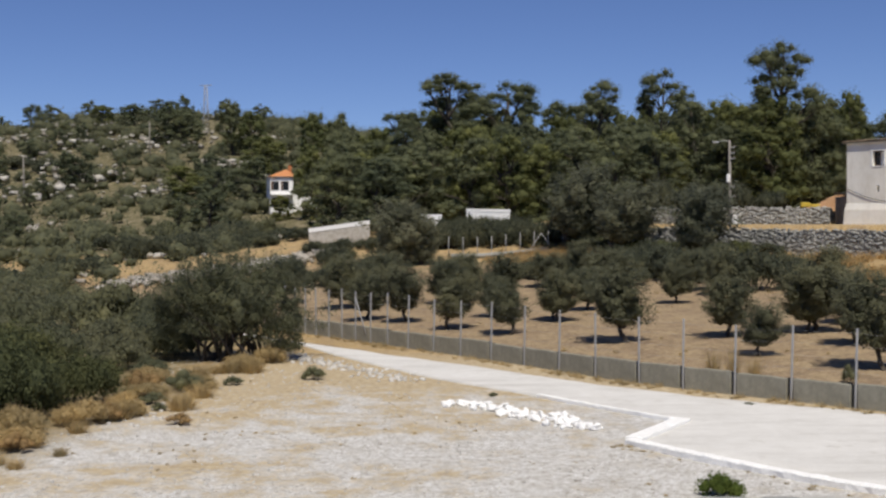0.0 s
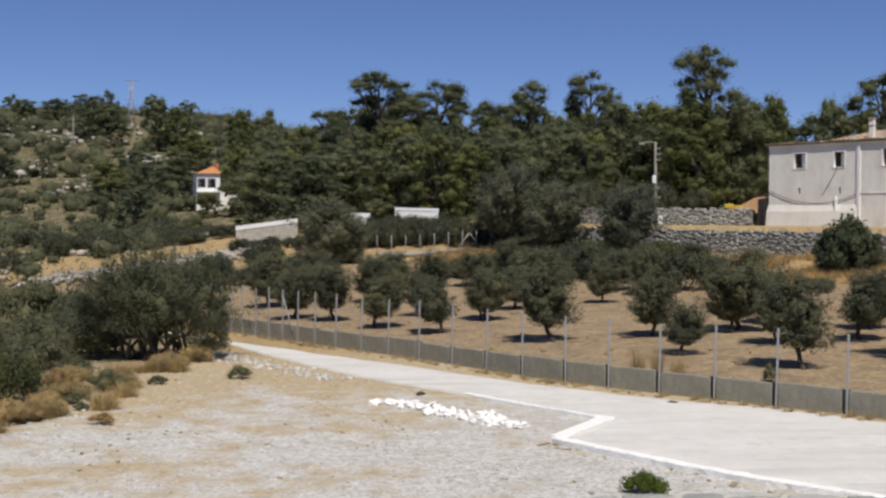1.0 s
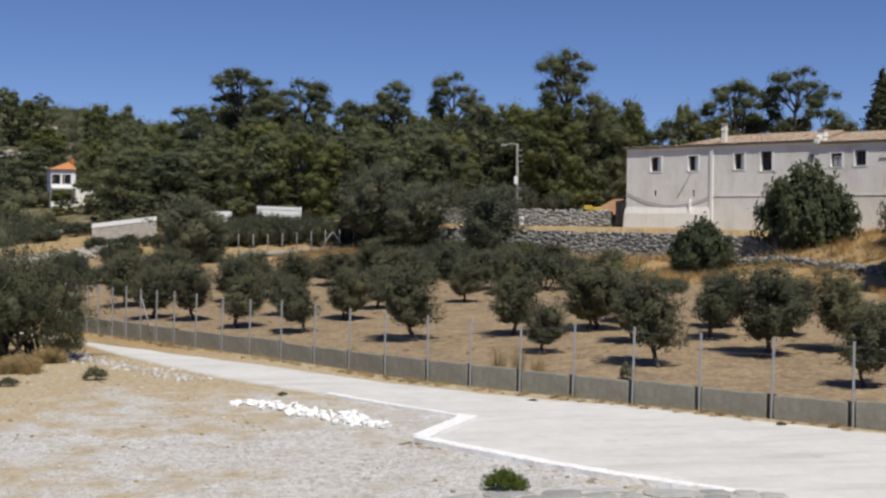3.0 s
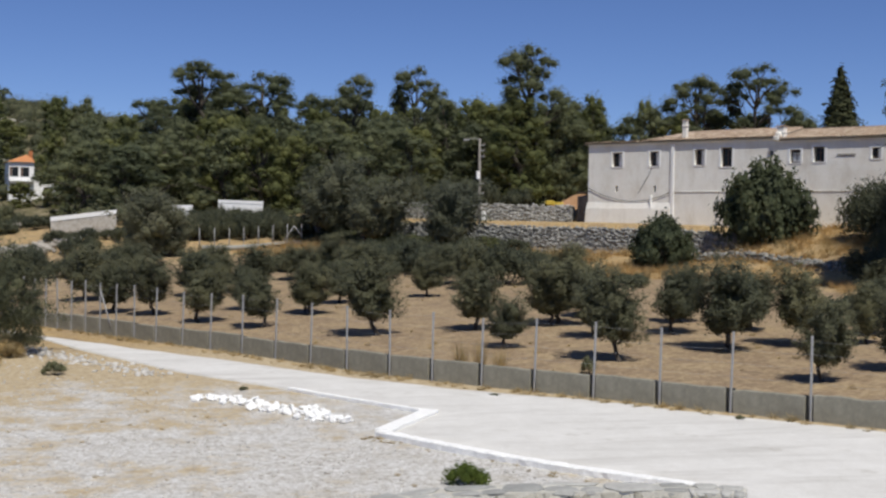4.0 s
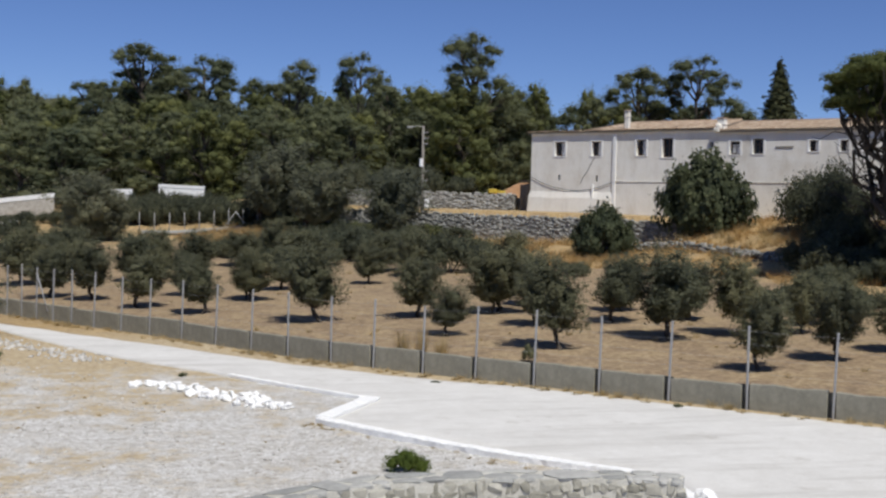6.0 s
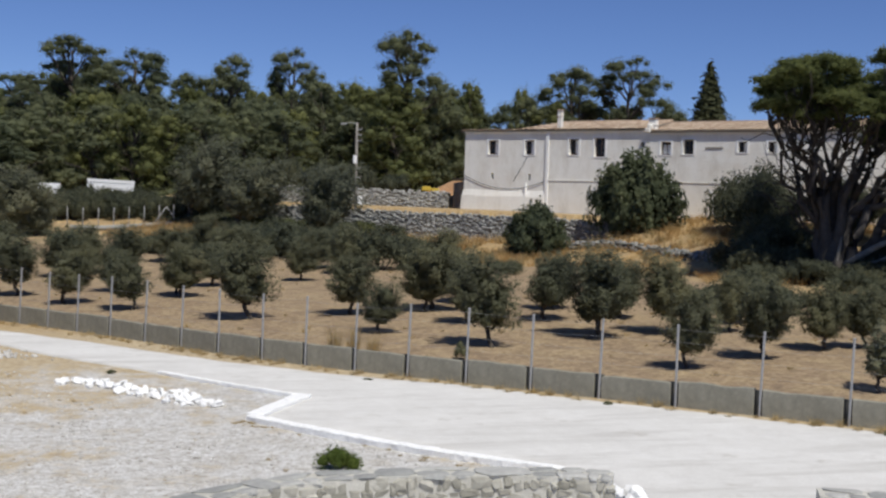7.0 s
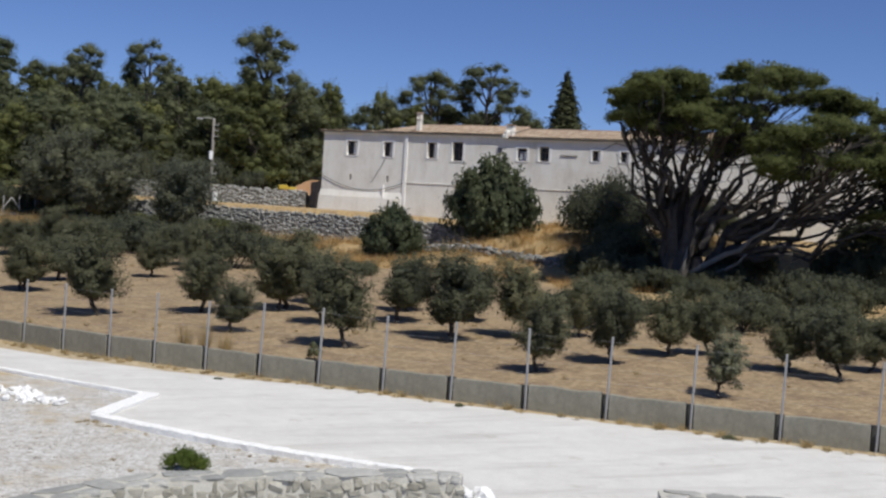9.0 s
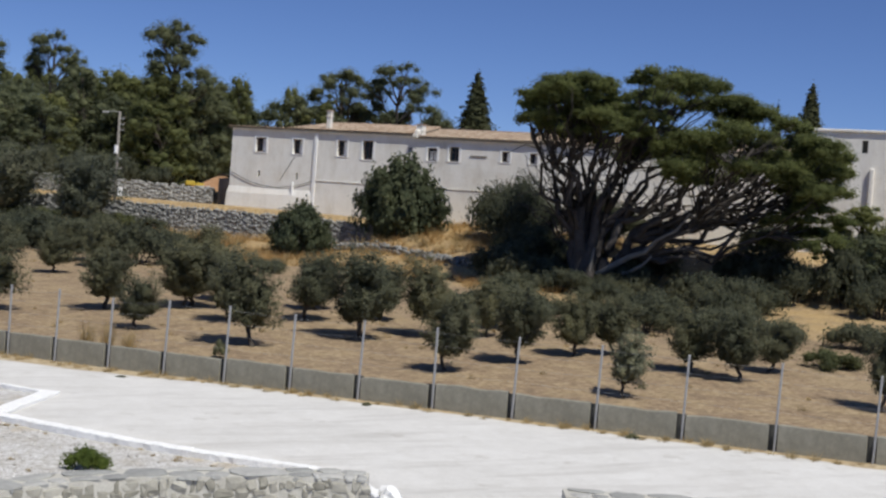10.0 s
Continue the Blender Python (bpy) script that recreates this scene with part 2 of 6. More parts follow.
CYPRESS_LEAF = foliage("cypress_leaves", (0.057, 0.067, 0.039), (0.097, 0.107, 0.062), 0.40)
FIG_LEAF = foliage("fig_leaves", (0.088, 0.110, 0.070), (0.164, 0.188, 0.118), 0.55)
SCRUB_LEAF = foliage("scrub_leaves", (0.142, 0.154, 0.102), (0.238, 0.252, 0.168), 0.60)
HILL_LEAF = foliage("hill_scrub_leaves", (0.140, 0.154, 0.106), (0.226, 0.242, 0.164), 0.60)
DARK_LEAF = foliage("dark_scrub_leaves", (0.098, 0.111, 0.084), (0.156, 0.169, 0.122), 0.60)
YARD_LEAF = foliage("glossy_scrub_leaves", (0.098, 0.112, 0.058), (0.172, 0.188, 0.096), 0.55)
GREEN_LEAF = foliage("fresh_leaves", (0.074, 0.112, 0.030), (0.150, 0.200, 0.056), 0.50)
DRY_LEAF = foliage("dry_grass", (0.36, 0.27, 0.14), (0.54, 0.43, 0.25), 0.35)
GOLD_LEAF = foliage("golden_grass", (0.33, 0.225, 0.11), (0.52, 0.385, 0.21), 0.3)
RUSSET_LEAF = foliage("dry_scrub", (0.24, 0.165, 0.085), (0.38, 0.275, 0.155), 0.35)


# ---------------------------------------------------------------- mesh helpers
def mesh_of(name, verts, faces, mat, smooth=False):
    me = bpy.data.meshes.new(name)
    verts = np.asarray(verts, dtype=np.float32)
    if isinstance(faces, tuple):
        me.vertices.add(len(verts))
        me.vertices.foreach_set("co", verts.ravel())
        sizes = np.concatenate([np.full(len(f), f.shape[1]) for f in faces])
        me.loops.add(int(sizes.sum()))
        me.loops.foreach_set("vertex_index", np.concatenate([f.ravel() for f in faces]).astype(np.int32))
        me.polygons.add(len(sizes))
        me.polygons.foreach_set("loop_start", np.concatenate([[0], np.cumsum(sizes)[:-1]]).astype(np.int32))
        me.update(calc_edges=True)
    elif isinstance(faces, np.ndarray):
        n, k = faces.shape
        me.vertices.add(len(verts))
        me.vertices.foreach_set("co", verts.ravel())
        me.loops.add(n * k)
        me.loops.foreach_set("vertex_index", faces.astype(np.int32).ravel())
        me.polygons.add(n)
        me.polygons.foreach_set("loop_start", np.arange(0, n * k, k, dtype=np.int32))
        me.update(calc_edges=True)
    else:
        me.from_pydata(verts.tolist(), [], faces)
    me.materials.append(mat)
    if smooth:
        me.polygons.foreach_set("use_smooth", np.ones(len(me.polygons), dtype=bool))
    return me


def child(name, me, parent, label="", at=None):
    ob = new(name, me)
    ob.parent = parent
    if at is not None:
        ob.matrix_local = at
    if label:
        ob["label"] = label
    return ob


def part(name, bm, mat, parent, label="", smooth=False):
    me = bpy.data.meshes.new(name)
    bm.to_mesh(me)
    bm.free()
    me.materials.append(mat)
    if smooth:
        me.polygons.foreach_set("use_smooth", np.ones(len(me.polygons), dtype=bool))
    return child(name, me, parent, label)


def box(bm, lo, hi, m=None, bevel=0.0):
    size, mid = Vector(hi) - Vector(lo), (Vector(hi) + Vector(lo)) / 2
    made = bmesh.ops.create_cube(bm, size=1, matrix=(m or Matrix()) @ Matrix.Translation(mid) @ Matrix.Diagonal((*size, 1)))
    if bevel:
        edges = list({e for v in made["verts"] for e in v.link_edges})
        bmesh.ops.bevel(bm, geom=edges, offset=bevel, segments=1, affect="EDGES")
    return bm


def boxes(*specs, bevel=0.0):
    bm = bmesh.new()
    for lo, hi in specs:
        box(bm, lo, hi, bevel=bevel)
    return bm


def tubes(name, runs, mat, sides=7):
    """One mesh of round limbs; each run is its points and its radii."""
    V, F = [], []
    for pts, radii in runs:
        pts = [Vector(p) for p in pts]
        start = len(V)
        for i, (p, r) in enumerate(zip(pts, radii)):
            d = (pts[min(i + 1, len(pts) - 1)] - pts[max(i - 1, 0)]).normalized()
            a = d.orthogonal().normalized() if abs(d.z) > 0.95 else d.cross(Vector((0, 0, 1))).normalized()
            b = d.cross(a)
            for k in range(sides):
                w = 2 * math.pi * k / sides
                V.append(p + (a * math.cos(w) + b * math.sin(w)) * r)
        for i in range(len(pts) - 1):
            for k in range(sides):
                j = (k + 1) % sides
                F.append((start + i * sides + k, start + i * sides + j, start + (i + 1) * sides + j, start + (i + 1) * sides + k))
        F.append(tuple(start + (len(pts) - 1) * sides + k for k in range(sides)))
        F.append(tuple(start + k for k in reversed(range(sides))))
    return mesh_of(name, V, F, mat, True)


def bent(a, b, rng, sag=0.0, wiggle=0.08, n=5):
    """Points from a to b along a crooked limb."""
    a, b = np.array(a, float), np.array(b, float)
    size = np.linalg.norm(b - a)
    out = []
    for i in range(n + 1):
        t = i / n
        p = a + (b - a) * t
        p = p + rng.normal(0, wiggle * size, 3) * math.sin(math.pi * t)
        p[2] -= sag * size * math.sin(math.pi * t)
        out.append(p)
    return out


def unit_ball():
    bm = bmesh.new()
    bmesh.ops.create_icosphere(bm, subdivisions=1, radius=1)
    V, F = np.array([v.co[:] for v in bm.verts]), np.array([[v.index for v in f.verts] for f in bm.faces])
    bm.free()
    return V, F


BALL = unit_ball()


def leaf_mesh(name, p, along_dir, nrm, size, mat, rng, lumps=(), core=0.5):
    """Many separate pointed leaves at p, long along along_dir, facing nrm; lumps are dense twigs inside."""
    n = len(p)
    t = along_dir - nrm * (along_dir * nrm).sum(1, keepdims=True)
    t /= np.linalg.norm(t, axis=1, keepdims=True) + 1e-9
    b = np.cross(nrm, t)
    s = rng.uniform(0.65, 1.35, (n, 1))
    t, b = t * s * size[0] / 2, b * s * size[1]
    V = np.stack([p - t, p + t, p + b + t * rng.uniform(-0.6, 0.6, (n, 1))], 1).reshape(-1, 3)
    F = np.arange(n * 3).reshape(-1, 3)
    if len(lumps):
        B, k = np.asarray(lumps, float), len(BALL[0])
        balls = B[:, None, :3] + BALL[0][None] * B[:, None, 3:6] * core * rng.uniform(0.72, 1.2, (len(B), k, 1))
        tri = (BALL[1][None] + (np.arange(len(B)) * k)[:, None, None] + len(V)).reshape(-1, 3)
        V, F = np.concatenate([V, balls.reshape(-1, 3)]), np.concatenate([F, tri])
    return mesh_of(name, V, F, mat)


def unit(v):
    return v / (np.linalg.norm(v, axis=1, keepdims=True) + 1e-9)


def leaf_clumps(name, blobs, count, size, mat, rng, up=0.35, inner=0.55, lean=0.95, core=0.0, fuzz=0.14):
    """Leaves or tufts strewn through the given ellipsoids."""
    B = np.asarray(blobs, float)
    w = (B[:, 3] * B[:, 4] + B[:, 3] * B[:, 5] + B[:, 4] * B[:, 5])
    pick = rng.choice(len(B), count, p=w / w.sum())
    d = unit(rng.normal(size=(count, 3)))
    r = rng.uniform(inner ** 2, 1.0, (count, 1)) ** 0.5
    r *= 1 + fuzz * rng.normal(size=(count, 1))
    p = B[pick, :3] + d * r * B[pick, 3:6]
    nrm = unit(d * lean + rng.normal(size=(count, 3)) * 0.40 + np.array((0, 0, up)))
    return leaf_mesh(name, p, rng.normal(size=(count, 3)), nrm, size, mat, rng, B if core else (), core)


def leaf_sprays(name, shoots, count, size, mat, rng, spread=0.09, first=0.3, lumps=(), core=0.5):
    """Leaves along slender shoots, from a part of their length to beyond their tips: a feathery crown."""
    A, E = np.array([q[0] for q in shoots], float), np.array([q[1] for q in shoots], float)
    pick = rng.integers(len(A), size=count)
    t = first + (1.06 - first) * rng.random((count, 1)) ** 0.8
    way = unit(E - A)[pick]
    p = A[pick] + (E - A)[pick] * t + rng.normal(0, spread, (count, 3)) * (1.25 - 0.65 * t)
    mid = A[pick] * 0.5 + E.mean(0) * 0.5
    nrm = unit(unit(p - mid) * 0.8 + rng.normal(size=(count, 3)) * 0.38 + np.array((0, 0, 0.25)))
    return leaf_mesh(name, p, way + rng.normal(0, 0.55, (count, 3)), nrm, size, mat, rng, lumps, core)


def pebble_mesh(name, mat, rng, flat=0.7, n=1):
    bm = bmesh.new()
    bmesh.ops.create_icosphere(bm, subdivisions=n, radius=0.5)
    for v in bm.verts:
        v.co *= 1 + rng.normal(0, 0.13)
        v.co.z *= flat
    me = bpy.data.meshes.new(name)
    bm.to_mesh(me)
    bm.free()
    me.materials.append(mat)
    return me


def scattered(name, spots, base, mat, rng):
    """One mesh of many small stones at (x, y, z, size)."""
    src = np.array([v.co[:] for v in base.vertices])
    fac = np.array([p.vertices[:] for p in base.polygons])
    V, F = [], []
    for i, (x, y, z, s) in enumerate(spots):
        a = rng.uniform(0, 2 * math.pi)
        c, q = math.cos(a), math.sin(a)
        k = rng.uniform(0.7, 1.3, 3) * s
        P = src * k
        V.append(np.stack([P[:, 0] * c - P[:, 1] * q + x, P[:, 0] * q + P[:, 1] * c + y, P[:, 2] + z], 1))
        F.append(fac + i * len(src))
    return mesh_of(name, np.concatenate(V), np.concatenate(F), mat)


def spline(points, step):
    """Even steps along a smooth line through points in the plan."""
    P = [np.array(p, float) for p in points]
    P = [2 * P[0] - P[1]] + P + [2 * P[-1] - P[-2]]
    dense = []
    for i in range(1, len(P) - 2):
        for t in np.linspace(0, 1, 40, endpoint=False):
            a, b, c, d = P[i - 1:i + 3]
            dense.append(0.5 * (2 * b + (c - a) * t + (2 * a - 5 * b + 4 * c - d) * t * t + (3 * b - a - 3 * c + d) * t ** 3))
    dense.append(P[-2])
    dense = np.array(dense)
    s = np.concatenate([[0], np.cumsum(np.linalg.norm(np.diff(dense, axis=0), axis=1))])
    at = np.arange(0, s[-1], step)
    return np.stack([np.interp(at, s, dense[:, 0]), np.interp(at, s, dense[:, 1])], 1)


# ---------------------------------------------------------------- ground
def sstep(a, b, x):
    t = min(1, max(0, (x - a) / (b - a)))
    return t * t * (3 - 2 * t)


def height(x, y):
    """The lie of the land: level yard, rising olive field, bank, terrace, wooded slope and a hill."""
    u = 0.79 * x + 0.613 * y
    v = 0.613 * x - 0.79 * y
    z = 0.055 * max(0, min(u, 60) - 30.2)
    z += 1.0 * sstep(60, 69.2, u)
    m = sstep(-82, -74, v)
    k = sstep(-36, -31, v)
    step = (1 - k) * sstep(70.4, 71.2, u) + k * sstep(61, 75, u)
    z += m * 1.95 * step + (1 - m) * 1.95 * sstep(66, 86, u)
    z += 0.062 * max(0, u - 86)
    far = sstep(55, 110, math.hypot(x, y))
    z += far * 21 * math.exp(-(((x + 78) / 75) ** 2 + ((y - 300) / 110) ** 2))
    z += far * 6 * math.exp(-(((x + 15) / 60) ** 2 + ((y - 330) / 120) ** 2))
    z += far * 1.7 * math.exp(-(((x + 7) / 13) ** 2 + ((y - 106) / 15) ** 2))
    off, run = (x - 17.9) * 0.535 + (y - 95.0) * 0.845, (x - 17.9) * 0.845 - (y - 95.0) * 0.535
    z += 0.95 * sstep(0.9, 1.6, off) * sstep(-5, 0, run) * sstep(17, 14, run) * sstep(30, 12, off)
    r = math.hypot(x, y)
    return z * (1 - sstep(420, 900, r))


FENCE_LINE = [(33.0, 8.6), (23.1, 19.6), (17.1, 26.0), (11.6, 32.0), (6.7, 37.5), (3.1, 43.2), (-0.43, 48.4), (-5.6, 55.8), (-12.5, 65.0), (-22, 77)]
ROAD_EDGE = [(-22.5, 70.5), (-13.5, 62.0), (-6.3, 52.7), (-3.0, 45.6), (0.13, 39.5), (2.55, 35.9), (4.45, 32.95), (6.4, 30.15)]
KERB_CORNER = (4.7, 27.1)
KERB_LINE = [KERB_CORNER, (6.08, 24.95), (7.38, 23.17), (8.63, 21.7), (9.46, 20.75), (9.75, 19.7), (9.65, 18.2), (10.2, 15.5), (15.0, 7.6)]
POST_TURNS = [67.3, 62.9, 58.5, 54.1, 49.75, 45.54, 41.4, 37.35, 33.48, 29.72, 26.17, 22.9, 19.88, 17.1, 14.62, 12.3, 10.25, 8.25, 6.55, 4.92, 3.36, 1.91, 0.66, -0.54, -1.49, -2.29, -3.0, -3.64, -4.26, -4.84, -5.36, -5.85, -6.3, -6.75, -7.2]
fence_fine = spline(FENCE_LINE, 0.05)
fence_turn = np.degrees(np.arctan2(fence_fine[:, 0], fence_fine[:, 1]))
fence_run = np.array([fence_fine[int(np.abs(fence_turn - a).argmin())] for a in POST_TURNS])
fence_dense = spline(FENCE_LINE, 0.5)


def fence_gap(x, y):
    """How far a spot lies beyond the fence, in metres."""
    d = np.hypot(fence_dense[:, 0] - x, fence_dense[:, 1] - y)
    i = int(d.argmin())
    side = 0.79 * (x - fence_dense[i, 0]) + 0.613 * (y - fence_dense[i, 1])
    return math.copysign(d[i], side)


def build_ground():
    az = np.concatenate([np.arange(-180, -30, 5.0), np.arange(-30, 62, 0.5), np.arange(62, 180, 5.0)])
    r = [0.0, 2, 4, 6, 8, 10]
    while r[-1] < 100:
        r.append(r[-1] + max(0.7, 0.009 * r[-1]))
    while r[-1] < 4500:
        r.append(r[-1] * 1.035)
    V, Z = [], []
    for d in r:
        for a in az:
            x, y = d * math.sin(radians(a)), d * math.cos(radians(a))
            z = height(x, y) if d else 0.0
            near = d < 120 and -30 <= a <= 61
            f = fence_gap(x, y) if near else 99
            u = 0.79 * x + 0.613 * y
            if d > 40:
                z += 0.35 * sstep(60, 120, d) * noise.noise((x * 0.09, y * 0.09, 0))
            if near and f < -0.3:
                z += 0.02 * noise.noise((x * 0.5, y * 0.5, 3))
            edge = -8.8 + 0.11 * (y - 26)
            lot = 1.0 if not near and y < 20 else (sstep(0.3, -0.1, f) * sstep(-1.2, 1.2, x - edge) * sstep(50, 42, y) if near else 0.0)
            v = 0.613 * x - 0.79 * y
            foot = 60 - 8.5 * sstep(-28, -12, v)
            field = sstep(0.1, 0.5, f) * sstep(foot + 2, foot - 1, u) * sstep(100, 80, d) if near else 0.0
            gold = sstep(foot - 1, foot + 1, u) * sstep(-74, -66, v) * (sstep(70, 69.2, u) if v < -34 else sstep(78, 74, u))
            strip = sstep(-2.8, -2.0, f) if near else 0
            dry = max(gold, strip, sstep(27, 42, y + 0.75 * abs(x + 3)) * (0.15 + 0.8 * sstep(5.0, -1.0, x)) if lot > 0 else 0)
            dry = max(dry, 0.27 * sstep(1.0, -6.0, x) * sstep(14, 22, y) if lot > 0 else 0)
            dry = max(dry, sstep(130, 60, d) * 0.28 if near and not lot else 0)
            V.append((x, y, z))
            Z.append((lot, field, dry, 1))
    n = len(az)
    F = []
    for i in range(len(r) - 1):
        for k in range(n):
            j = (k + 1) % n
            if i == 0:
                F.append((k, n + j, n + k))
            else:
                F.append((i * n + k, i * n + j, (i + 1) * n + j, (i + 1) * n + k))
    me = mesh_of("ground", V, F, GROUND, True)
    col = me.color_attributes.new("zone", "FLOAT_COLOR", "POINT")
    col.data.foreach_set("color", np.array(Z, dtype=np.float32).ravel())
    me.update()
    if me.polygons[len(me.polygons) // 2].normal.z < 0:
        me.flip_normals()
    tagged(new("ground", me), "stony yard, brown olive field and dry hillside", "ground", kind="structure")


build_ground()


def build_road():
    near = spline(ROAD_EDGE, 0.5)
    kerb = spline([ROAD_EDGE[-1], KERB_CORNER], 0.5)
    low = spline(KERB_LINE, 0.5)
    edge = np.concatenate([near, kerb, low])
    far = fence_dense[::-1]
    V, F = [], []
    rows = []
    for p in edge:
        d = np.hypot(far[:, 0] - p[0] - 0.79 * 4, far[:, 1] - p[1] - 0.613 * 4)
        q = far[int(d.argmin())] - np.array((0.79, 0.613)) * (0.40 + 0.08 * max(0.0, p[1] - 26) + 0.18 * noise.noise((p[0] * 0.7, p[1] * 0.7, 0)))
        rows.append((p, q))
    k = 10
    for p, q in rows:
        V.append((p[0], p[1], -0.05))
        for t in np.linspace(0, 1, k):
            x, y = p + (q - p) * t
            V.append((x, y, 0.055 + 0.012 * noise.noise((x * 0.6, y * 0.6, 7)) - (0.05 if t == 1 else 0)))
    w = k + 1
    for i in range(len(rows) - 1):
        for j in range(k):
            F.append((i * w + j, i * w + j + 1, (i + 1) * w + j + 1, (i + 1) * w + j))
    me = mesh_of("road", V, F, ROAD, True)
    tagged(new("road", me), "pale dusty concrete road beside the yard", "road", kind="structure")


build_road()


# ---------------------------------------------------------------- fence and its concrete base wall
def build_fence():
    rng = np.random.default_rng(3)
    wall = tagged(new("fence_wall"), "low grey concrete wall under the field fence, in short panels", "wall", kind="structure")
    fence = tagged(new("fence"), "thin galvanised posts with slack wires along the olive field", "fence")
    bm = bmesh.new()
    box(bm, (-0.027, -0.027, -0.1), (0.027, 0.027, 2.06), bevel=0.01)
    box(bm, (-0.031, -0.031, 2.05), (0.031, 0.031, 2.10), bevel=0.01)
    post = bpy.data.meshes.new("post")
    bm.to_mesh(post)
    bm.free()
    post.materials.append(GALVANISED)
    # backs of the post gaps, coloured dark to stand for the shadow there
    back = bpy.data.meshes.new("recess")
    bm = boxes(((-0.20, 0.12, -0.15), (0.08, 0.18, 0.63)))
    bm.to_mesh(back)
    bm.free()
    back.materials.append(SHADE_CONCRETE)
    tops = []
    for i in range(len(fence_run)):
        p = fence_run[i]
        a = fence_run[max(i - 1, 0)]
        b = fence_run[min(i + 1, len(fence_run) - 1)]
        yaw = math.atan2(b[1] - a[1], b[0] - a[0])
        turn = math.degrees(yaw) + 180
        lean = 1.3 + rng.normal(0, 0.5)
        tall = rng.normal(1.0, 0.015)
        m = pose(p[0], p[1], 0, rng.normal(0, 0.5), lean, turn) @ Matrix.Diagonal((1, 1, tall, 1))
        child("post", post, fence, at=m)
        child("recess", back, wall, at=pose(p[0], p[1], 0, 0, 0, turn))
        tops.append(m)
        if i + 1 < len(fence_run):
            q = fence_run[i + 1]
            size = float(np.linalg.norm(q - p))
            yaw2 = math.degrees(math.atan2(q[1] - p[1], q[0] - p[0])) + 180
            bm = bmesh.new()
            h = 0.65 + rng.normal(0, 0.02)
            box(bm, (-size + 0.06, 0.0, -0.2), (-0.15, 0.2, h), bevel=0.012)
            bmesh.ops.subdivide_edges(bm, edges=[e for e in bm.edges if e.calc_length() > 1], cuts=6)
            for v in bm.verts:
                v.co.z += 0.05 * noise.noise((v.co.x * 1.7 + i * 5, 0, 1)) * (v.co.z > 0.3)
                v.co.y += 0.006 * noise.noise((v.co.x * 3 + i * 5, v.co.z * 3, 4))
            me = bpy.data.meshes.new("panel")
            bm.to_mesh(me)
            bm.free()
            me.materials.append(CONCRETE)
            child("panel", me, wall, at=pose(p[0], p[1], 0, 0, 0, yaw2))
    for z in (0.95, 1.3, 1.65, 1.98):
        pts = []
        for m0, m1 in zip(tops[:-1], tops[1:]):
            a, b = m0 @ Vector((0, -0.03, z)), m1 @ Vector((0, -0.03, z))
            pts += [a, (a + b) / 2 - Vector((0, 0, 0.02))]
        pts.append(tops[-1] @ Vector((0, -0.03, z)))
        child("wire", tubes("wire", [(pts, [0.0022] * len(pts))], GALVANISED, 4), fence, "slack thin wire")
    # a slanting brace in the far stretch
    i = int(np.abs(fence_run[:, 1] - 52).argmin())
    p, q = fence_run[i], fence_run[i - 1]
    child("brace", tubes("brace", [([(p[0], p[1], 1.9), (q[0] + 0.3 * (p[0] - q[0]), q[1] + 0.3 * (p[1] - q[1]), 0.35)], [0.03, 0.03])], GALVANISED, 6), fence)


build_fence()


# ---------------------------------------------------------------- whitewashed kerb and stones
def build_kerb():
    rng = np.random.default_rng(5)
    kerb = tagged(new("kerb"), "whitewashed low kerb of rough stones round the parking place", "kerb", kind="structure")
    runs = [(np.array([(3.4, 34.55), (4.55, 32.75), (6.38, 30.1)]), 0.13, 0.09), (np.array([(6.5, 29.95), KERB_CORNER]), 0.42, 0.12), (np.array(KERB_LINE[:7]), 0.27, 0.125)]
    for line, wide, tall in runs:
        pts = spline(line, 0.52)
        for p, q in zip(pts[:-1], pts[1:]):
            bm = bmesh.new()
            n = float(np.linalg.norm(q - p))
            k = rng.uniform(0.985, 1.015)
            box(bm, (-0.03, -wide / 2 * k, -0.08), (n + 0.03, wide / 2 * k, tall * rng.uniform(0.97, 1.03)), bevel=0.02)
            bmesh.ops.subdivide_edges(bm, edges=[e for e in bm.edges if e.calc_length() > 0.3], cuts=2)
            for v in bm.verts:
                v.co += Vector(rng.normal(0, 0.006, 3))
            me = bpy.data.meshes.new("kerbstone")
            bm.to_mesh(me)
            bm.free()
            me.materials.append(WHITE)
            child("kerbstone", me, kerb, at=pose(p[0], p[1], 0.02, 0, 0, math.degrees(math.atan2(q[1] - p[1], q[0] - p[0]))))


build_kerb()


def build_white_stones():
    rng = np.random.default_rng(8)
    row = tagged(new("white_stone_row"), "row of loose whitewashed stones laid out on the gravel", "stones")
    shapes = [pebble_mesh("stone", WHITE, rng, 0.75, 2) for _ in range(6)]
    line = spline([(0.75, 33.3), (1.75, 32.9), (2.75, 31.2), (3.65, 29.9), (4.4, 29.0)], 0.05)
    for i in range(104):
        t = (i // 2) / 52 * (len(line) - 1)
        p = line[int(t)]
        off = rng.normal(0, 0.30)
        s = rng.uniform(0.11, 0.27)
        m = pose(p[0] + 0.8 * off, p[1] + 0.6 * off, s * 0.22, *rng.uniform(-25, 25, 2), rng.uniform(0, 360)) @ Matrix.Diagonal((s * rng.uniform(0.8, 1.4), s, s * rng.uniform(0.7, 1.1), 1))
        child("stone", shapes[i % 6], row, at=m)


build_white_stones()


